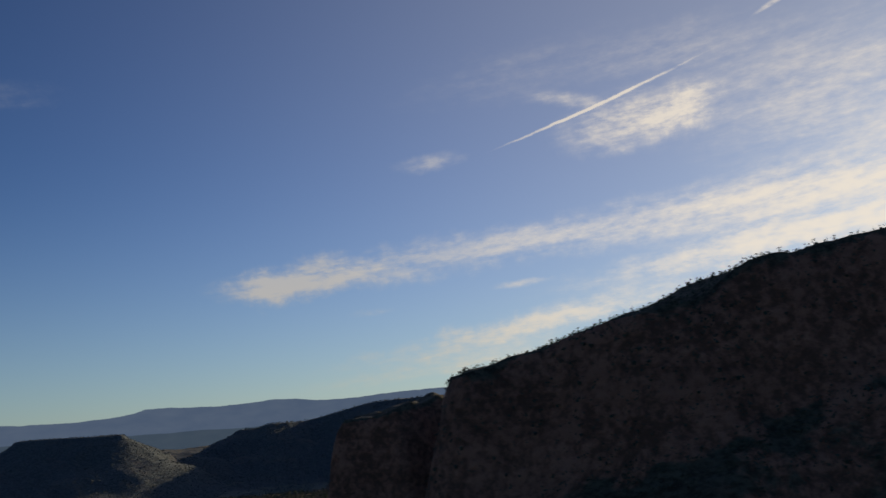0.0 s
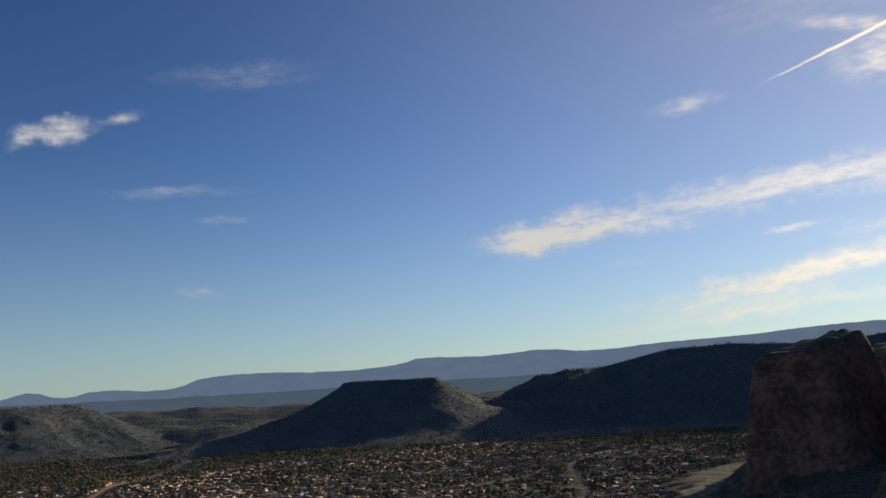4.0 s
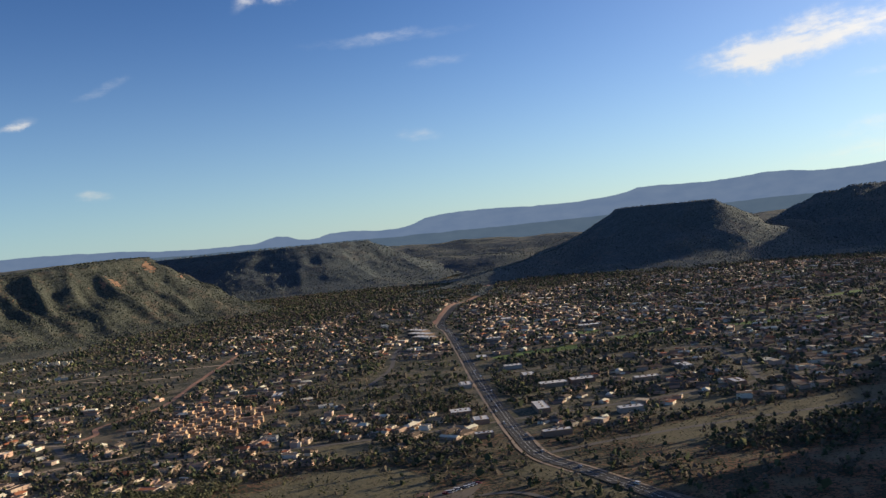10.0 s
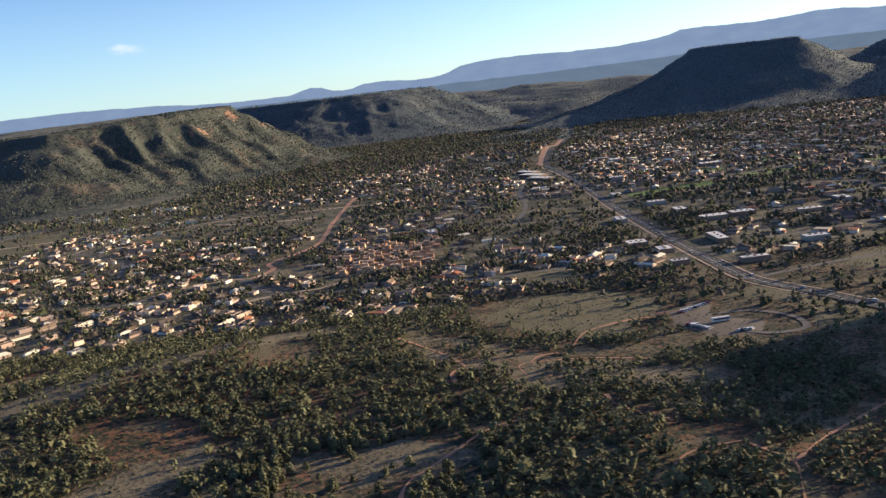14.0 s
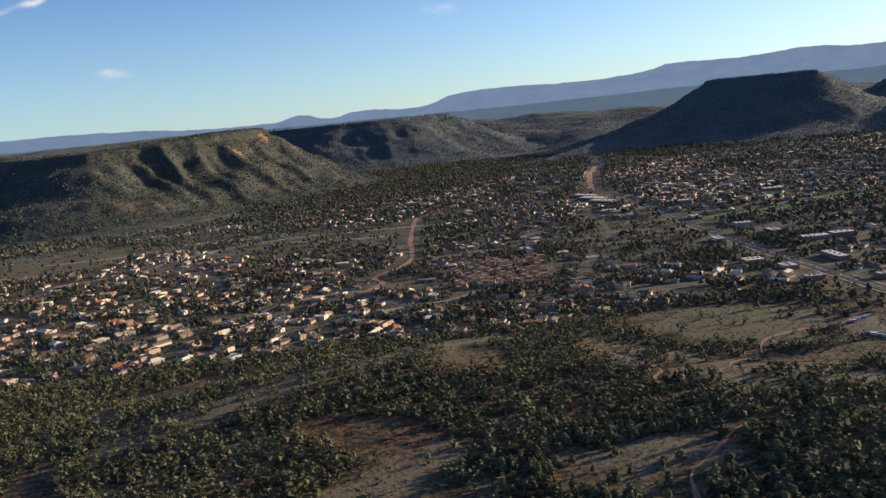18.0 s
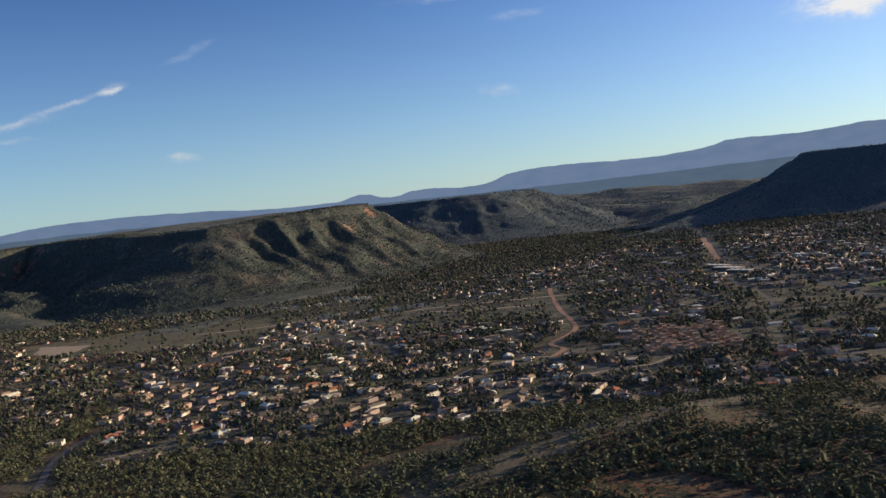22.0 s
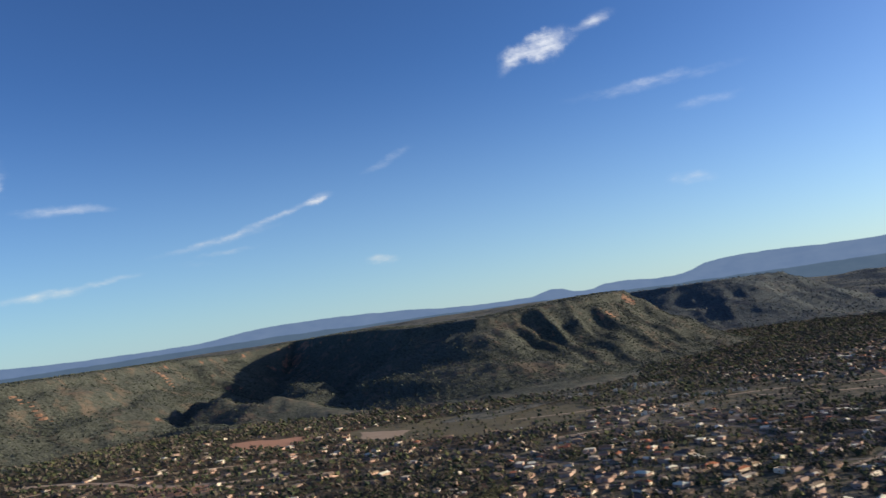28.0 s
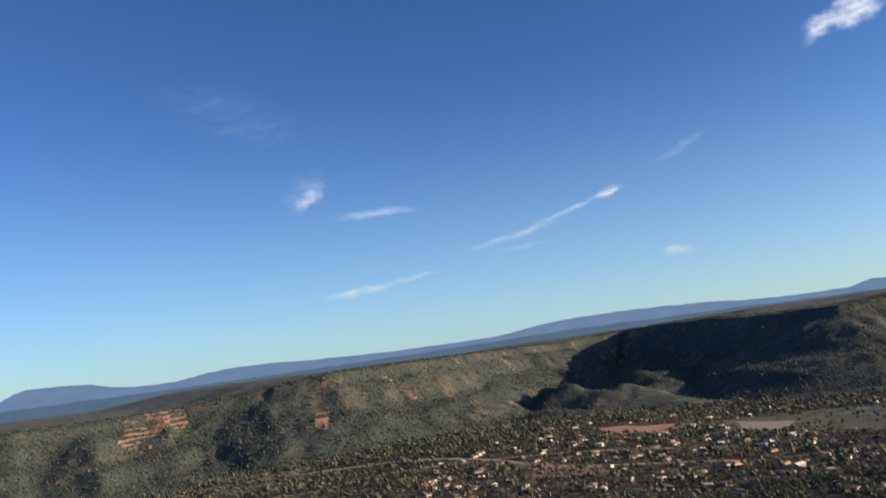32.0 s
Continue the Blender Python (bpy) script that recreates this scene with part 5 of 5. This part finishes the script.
# trees of the town and the brush round it
ux, uy = seed_points(6.1, -2900, -150, -330, 2800)
inside = (rim_distance(ux, uy, TOWN) < 0)
dense = np.where(inside, 0.92, 0.85) * np.where(uy < 470, np.where((ux > -1780) & ~inside, 0.0, 1.0), 1.0)
dense = dense * np.where(broken(ux, uy, 48, 3, 52) + 0.4 * grain(ux, uy, 260, 53) > 0.10, 1.0, np.where(inside, np.where(uy > 1050, 0.42, 0.22), np.where(ux < -1900, 0.62, 0.4))) * np.where((rim_distance(ux, uy, [(-2430, 600), (-2330, 780), (-2160, 940), (-2000, 800), (-1950, 690), (-2060, 580), (-2160, 540), (-2300, 520)]) < 0) | (rim_distance(ux, uy, [(-870, 610), (-800, 712), (-620, 860), (-560, 780), (-790, 560)]) < 0), 0.13, 1.0)
for grove in [[(-800, 625), (-764, 660), (-697, 695), (-673, 675), (-699, 620), (-770, 590)]]:
    dense = np.where(rim_distance(ux, uy, grove) + 10 * broken(ux, uy, 40, 2, 54) < 0, 0.9, dense)
dense = np.where((ux > -960) & (uy < 600) & ~inside, 0.4 * dense, dense)
dense = np.where(rim_distance(ux, uy, MEADOW) < 0, 0.03, dense)
pick = open_ground(ux, uy) & (rng.random(ux.size) < dense)
ux, uy = ux[pick], uy[pick]
uz = land(ux, uy)
pick = uz < ground_height(ux, uy) + 3
ux, uy, uz = ux[pick], uy[pick], uz[pick]
near = np.hypot(ux + 1000, uy + 100) < 1000
for m, shapes, label in ((near, MID_TREES, "mixed green and bare trees between the houses"), (~near, LOW_TREES, "trees of the far side of town and the brush beyond")):
    strew("town_trees", shapes, ux[m], uy[m], uz[m] - 0.3, rng.uniform(0, 6.3, m.sum()), (0.75 + 1.1 * rng.random(m.sum()) ** 1.6)[:, None] * ([1.05, 1.05, 1.1] if shapes is MID_TREES else [0.95, 0.95, 1.05]), LEAF_TOWN, label, "trees")


def hill_trees(name, height, box, step, near, far, size, shapes, label, mat=HILL_LEAF, rim=None):
    x, y = seed_points(step, *box)
    z = height(x, y)
    ok = (z > ground_height(x, y) + 0.5) & (z >= land(x, y) - 0.5) & (rng.random(x.size) < 0.5 + 0.5 * broken(x, y, 120, 3, 61) + 0.3 * (z < 90))
    if rim:
        d = rim_distance(x, y, rim)
        ok &= (d > near) & (d < far)
    x, y, z = x[ok], y[ok], z[ok]
    strew(name, shapes, x, y, z - 0.4, rng.uniform(0, 6.3, x.size), rng.uniform(0.55, 1.2, x.size) * size, mat, label, "trees")


hill_trees("mesa_brush", m2_height, (-4200, -2200, -900, 2300), 6.2, -70, 480, 0.75, FAR_TREES, "dark junipers dotted over the mesa flanks", HILL_LEAF, M2_RIM)
hill_trees("mesa_brush", m1_height, (-2250, -500, 2150, 3560), 9.0, -60, 1200, 0.85, FAR_TREES, "dark junipers covering the flat-topped mesa", HAZED_LEAF, rim=M1_RIM)
hill_trees("mesa_brush", m3_height, (-4000, -2250, 2450, 3500), 15.0, -60, 600, 1.2, FAR_TREES, "dark brush on the far plateau", HAZED_LEAF, rim=M3_RIM)
hill_trees("mesa_brush", m4_height, (-1300, 1000, 2900, 4000), 12.0, -60, 700, 1.2, FAR_TREES, "dark trees on the long ridge", HAZED_LEAF, rim=M4_RIM)
hill_trees("foothill_brush", foothills_height, (-2900, -1500, 2300, 4300), 16.0, 0, 0, 1.1, FAR_TREES, "dark brush on the low foothills", HAZED_LEAF)
x, y = seed_points(1.35, -420, 260, 420, 760)
edge = rim_distance(x, y, N1_RIM)
x, y = x[(edge > -8) & (edge < 45)], y[(edge > -8) & (edge < 45)]
z = n1_height(x, y)
pick = (rng.random(x.size) < 0.42 * (0.5 + 0.6 * (broken(x, y, 40, 3, 67) > -0.1))) & (np.hypot(n1_height(x + 2, y) - z, n1_height(x, y + 2) - z) > 1.6)
x, y, z = x[pick], y[pick], z[pick]
strew("hill_brush", BRUSH, x, y, z - 0.3, rng.uniform(0, 6.3, x.size), rng.uniform(0.7, 2.2, x.size), HILL_LEAF, "brush clinging to the cliff of the red hill", "shrubs")
x, y = seed_points(5.5, -330, 120, 480, 900)
edge = rim_distance(x, y, N1_RIM)
pick = (edge > -60) & (edge < 6) & (rng.random(x.size) < 0.5)
x, y = x[pick], y[pick]
strew("hill_brush", BUSH_TREES, x, y, n1_height(x, y) - 0.3, rng.uniform(0, 6.3, x.size), rng.uniform(0.22, 0.6, x.size), HILL_LEAF, "low bushes along the crest of the red hill", "shrubs")
x, y = seed_points(2.7, -600, 300, 180, 760)
z = n1_height(x, y)
steep = np.hypot(n1_height(x + 2, y) - z, n1_height(x, y + 2) - z) / 2
pick = (z > ground_height(x, y) + 0.5) & (rng.random(x.size) < 0.13 * np.sqrt(1 + np.minimum(steep, 2.5) ** 2) * (0.6 + 0.9 * (broken(x, y, 45, 3, 66) > -0.1)))
x, y, z = x[pick], y[pick], z[pick]
strew("hill_brush", BUSH_TREES, x, y, z - 0.5, rng.uniform(0, 6.3, x.size), rng.uniform(0.2, 0.62, x.size), HILL_LEAF, "dark brush and small trees over the red rock hill", "trees")
hill_trees("hill_brush", n1_height, (-640, -300, 160, 420), 7.0, 0, 0, 0.6, BUSH_TREES, "dark brush and small trees on the red rock hill")
hill_trees("hill_brush", n2_height, (-560, -100, 700, 1150), 6.0, 8, 400, 0.42, BUSH_TREES, "dark brush round the red butte", rim=N2_RIM)


# ---------------------------------------------------------------- vehicles
def wheel_mesh(r, wide):
    bm = bmesh.new()
    bmesh.ops.create_cone(bm, segments=12, radius1=r, radius2=r, depth=wide, cap_ends=True, matrix=pose(0, 0, 0, 90, 0, 0))
    bmesh.ops.bevel(bm, geom=[e for e in bm.edges if not e.is_manifold or e.calc_face_angle(0) > 1], offset=0.03, segments=1, affect="EDGES")
    return bm


def shaped_disc(r, wide):
    bm = bmesh.new()
    bmesh.ops.create_cone(bm, segments=10, radius1=r, radius2=r, depth=wide, cap_ends=True, matrix=pose(0, 0, 0, 90, 0, 0))
    return bm


def car(long=4.6, wide=1.85, high=1.5, van=False):
    root = new("van" if van else "car")
    bm = bmesh.new()
    block(bm, -long / 2, long / 2, -wide / 2, wide / 2, 0.32, high * 0.6, 0.06)
    bmesh.ops.bevel(bm, geom=bm.edges[:], offset=0.12, segments=2, affect="EDGES")
    block(bm, -long * (0.49 if van else 0.36), long * (0.30 if van else 0.2), -wide * 0.43, wide * 0.43, high * 0.93, high)
    part("body", bm, PAINT, root)
    part("cabin_glass", shaped((block, -long * (0.48 if van else 0.44), long * (0.42 if van else 0.32), -wide * 0.47, wide * 0.47, high * 0.58, high * 0.95, 0.22)), GLASS, root)
    first = hub = None
    for x in (-0.31, 0.31):
        for y in (-0.46, 0.46):
            if first is None:
                first = ob = part("wheel", wheel_mesh(0.33, 0.22), RUBBER, root)
            else:
                ob = new("wheel", first.data)
                ob.parent = root
            ob.matrix_basis = pose(long * x, wide * y, 0.33)
            if hub is None:
                hub = part("rim", shaped_disc(0.2, 0.24), PAINT_TRIM, ob)
            else:
                new("rim", hub.data).parent = ob
    return root


models = [car(), car(5.2, 1.95, 1.85, True)]
tagged(models[0], "parked or passing car on asphalt", "car", "cars of the town")
tagged(models[1], "tall light-coloured van on asphalt", "van", "vans of the town")
spots = []
line = rounded(HIGHWAY, 6.0)
for k in range(8, 260, 9):
    a, b = line[k], line[k + 1]
    turn = math.degrees(math.atan2(*(b - a)[::-1]))
    side = random.choice((-4.7, -1.9, 1.9, 4.7))
    spots.append((a[0] - math.sin(radians(turn)) * side, a[1] + math.cos(radians(turn)) * side, turn + (180 if side > 0 else 0), 0.42))
for k in range(9):
    spots.append((-938 + 2.0 * k * 0.5 + k * 0.6, 470 + 3.1 * k, 20, 0.34))
for k in range(10):
    spots.append((-926 + 1.6 * k, 443 - 0.9 * k + 1.2 * (k % 2), 60, 0.34))
for k in range(4):
    spots.append((-893 + 4.5 * k * 0.5, 434 + 1.5 * k, 75, 0.34))
for n, (x, y, turn, lift) in enumerate(spots):
    m = pose(x, y, float(ground_height(x, y)) + lift, 0, 0, turn)
    if n < 2:
        models[n].matrix_basis = m
    else:
        copy_thing(models[int(random.random() < 0.3)], m)


def coach():
    root = new("bus")
    bm = bmesh.new()
    block(bm, -6, 6, -1.25, 1.25, 0.4, 3.2)
    bmesh.ops.bevel(bm, geom=bm.edges[:], offset=0.18, segments=2, affect="EDGES")
    part("body", bm, WHITE_ROOF, root)
    for side in (-1, 1):
        for k in range(6):
            part("window", shaped((block, -5.3 + 1.8 * k, -3.75 + 1.8 * k, side * 1.25 - 0.03, side * 1.25 + 0.03, 1.6, 2.6)), GLASS, root)
        for x in (-3.8, 3.9):
            part("wheel", wheel_mesh(0.5, 0.3), RUBBER, root).matrix_basis = pose(x, side * 1.1, 0.5)
    part("windscreen", shaped((block, 5.96, 6.03, -1.0, 1.0, 1.4, 2.7)), GLASS, root)
    return root


bus = coach()
bus.matrix_basis = pose(-908, 453, float(ground_height(-908, 453)) + 0.36, 0, 0, 35)
tagged(bus, "long white bus parked at the trailhead", "bus")


def shelter():
    root = new("trailhead_shelter")
    part("wall", shaped((block, -3.5, 3.5, -2.5, 2.5, -1, 2.8)), ADOBE, root)
    bm = bmesh.new()
    gable(bm, -3.5, 3.5, -2.5, 2.5, 2.81, 1.5, 0.8)
    part("roof", bm, RED_EARTH, root, "rust-red pitched roof")
    part("door", shaped((block, -0.5, 0.5, -2.57, -2.45, 0, 2.1)), DOOR, root)
    for x in (-2.2, 2.2):
        part("window", window_mesh(1.0, 0.8), GLASS, root).matrix_basis = pose(x, -2.5, 1.2)
    return root


hut = shelter()
hut.matrix_basis = pose(-948, 458, float(ground_height(-948, 458)) + 0.2, 0, 0, 25)
tagged(hut, "small reddish shelter beside the trailhead parking lot", "shelter")
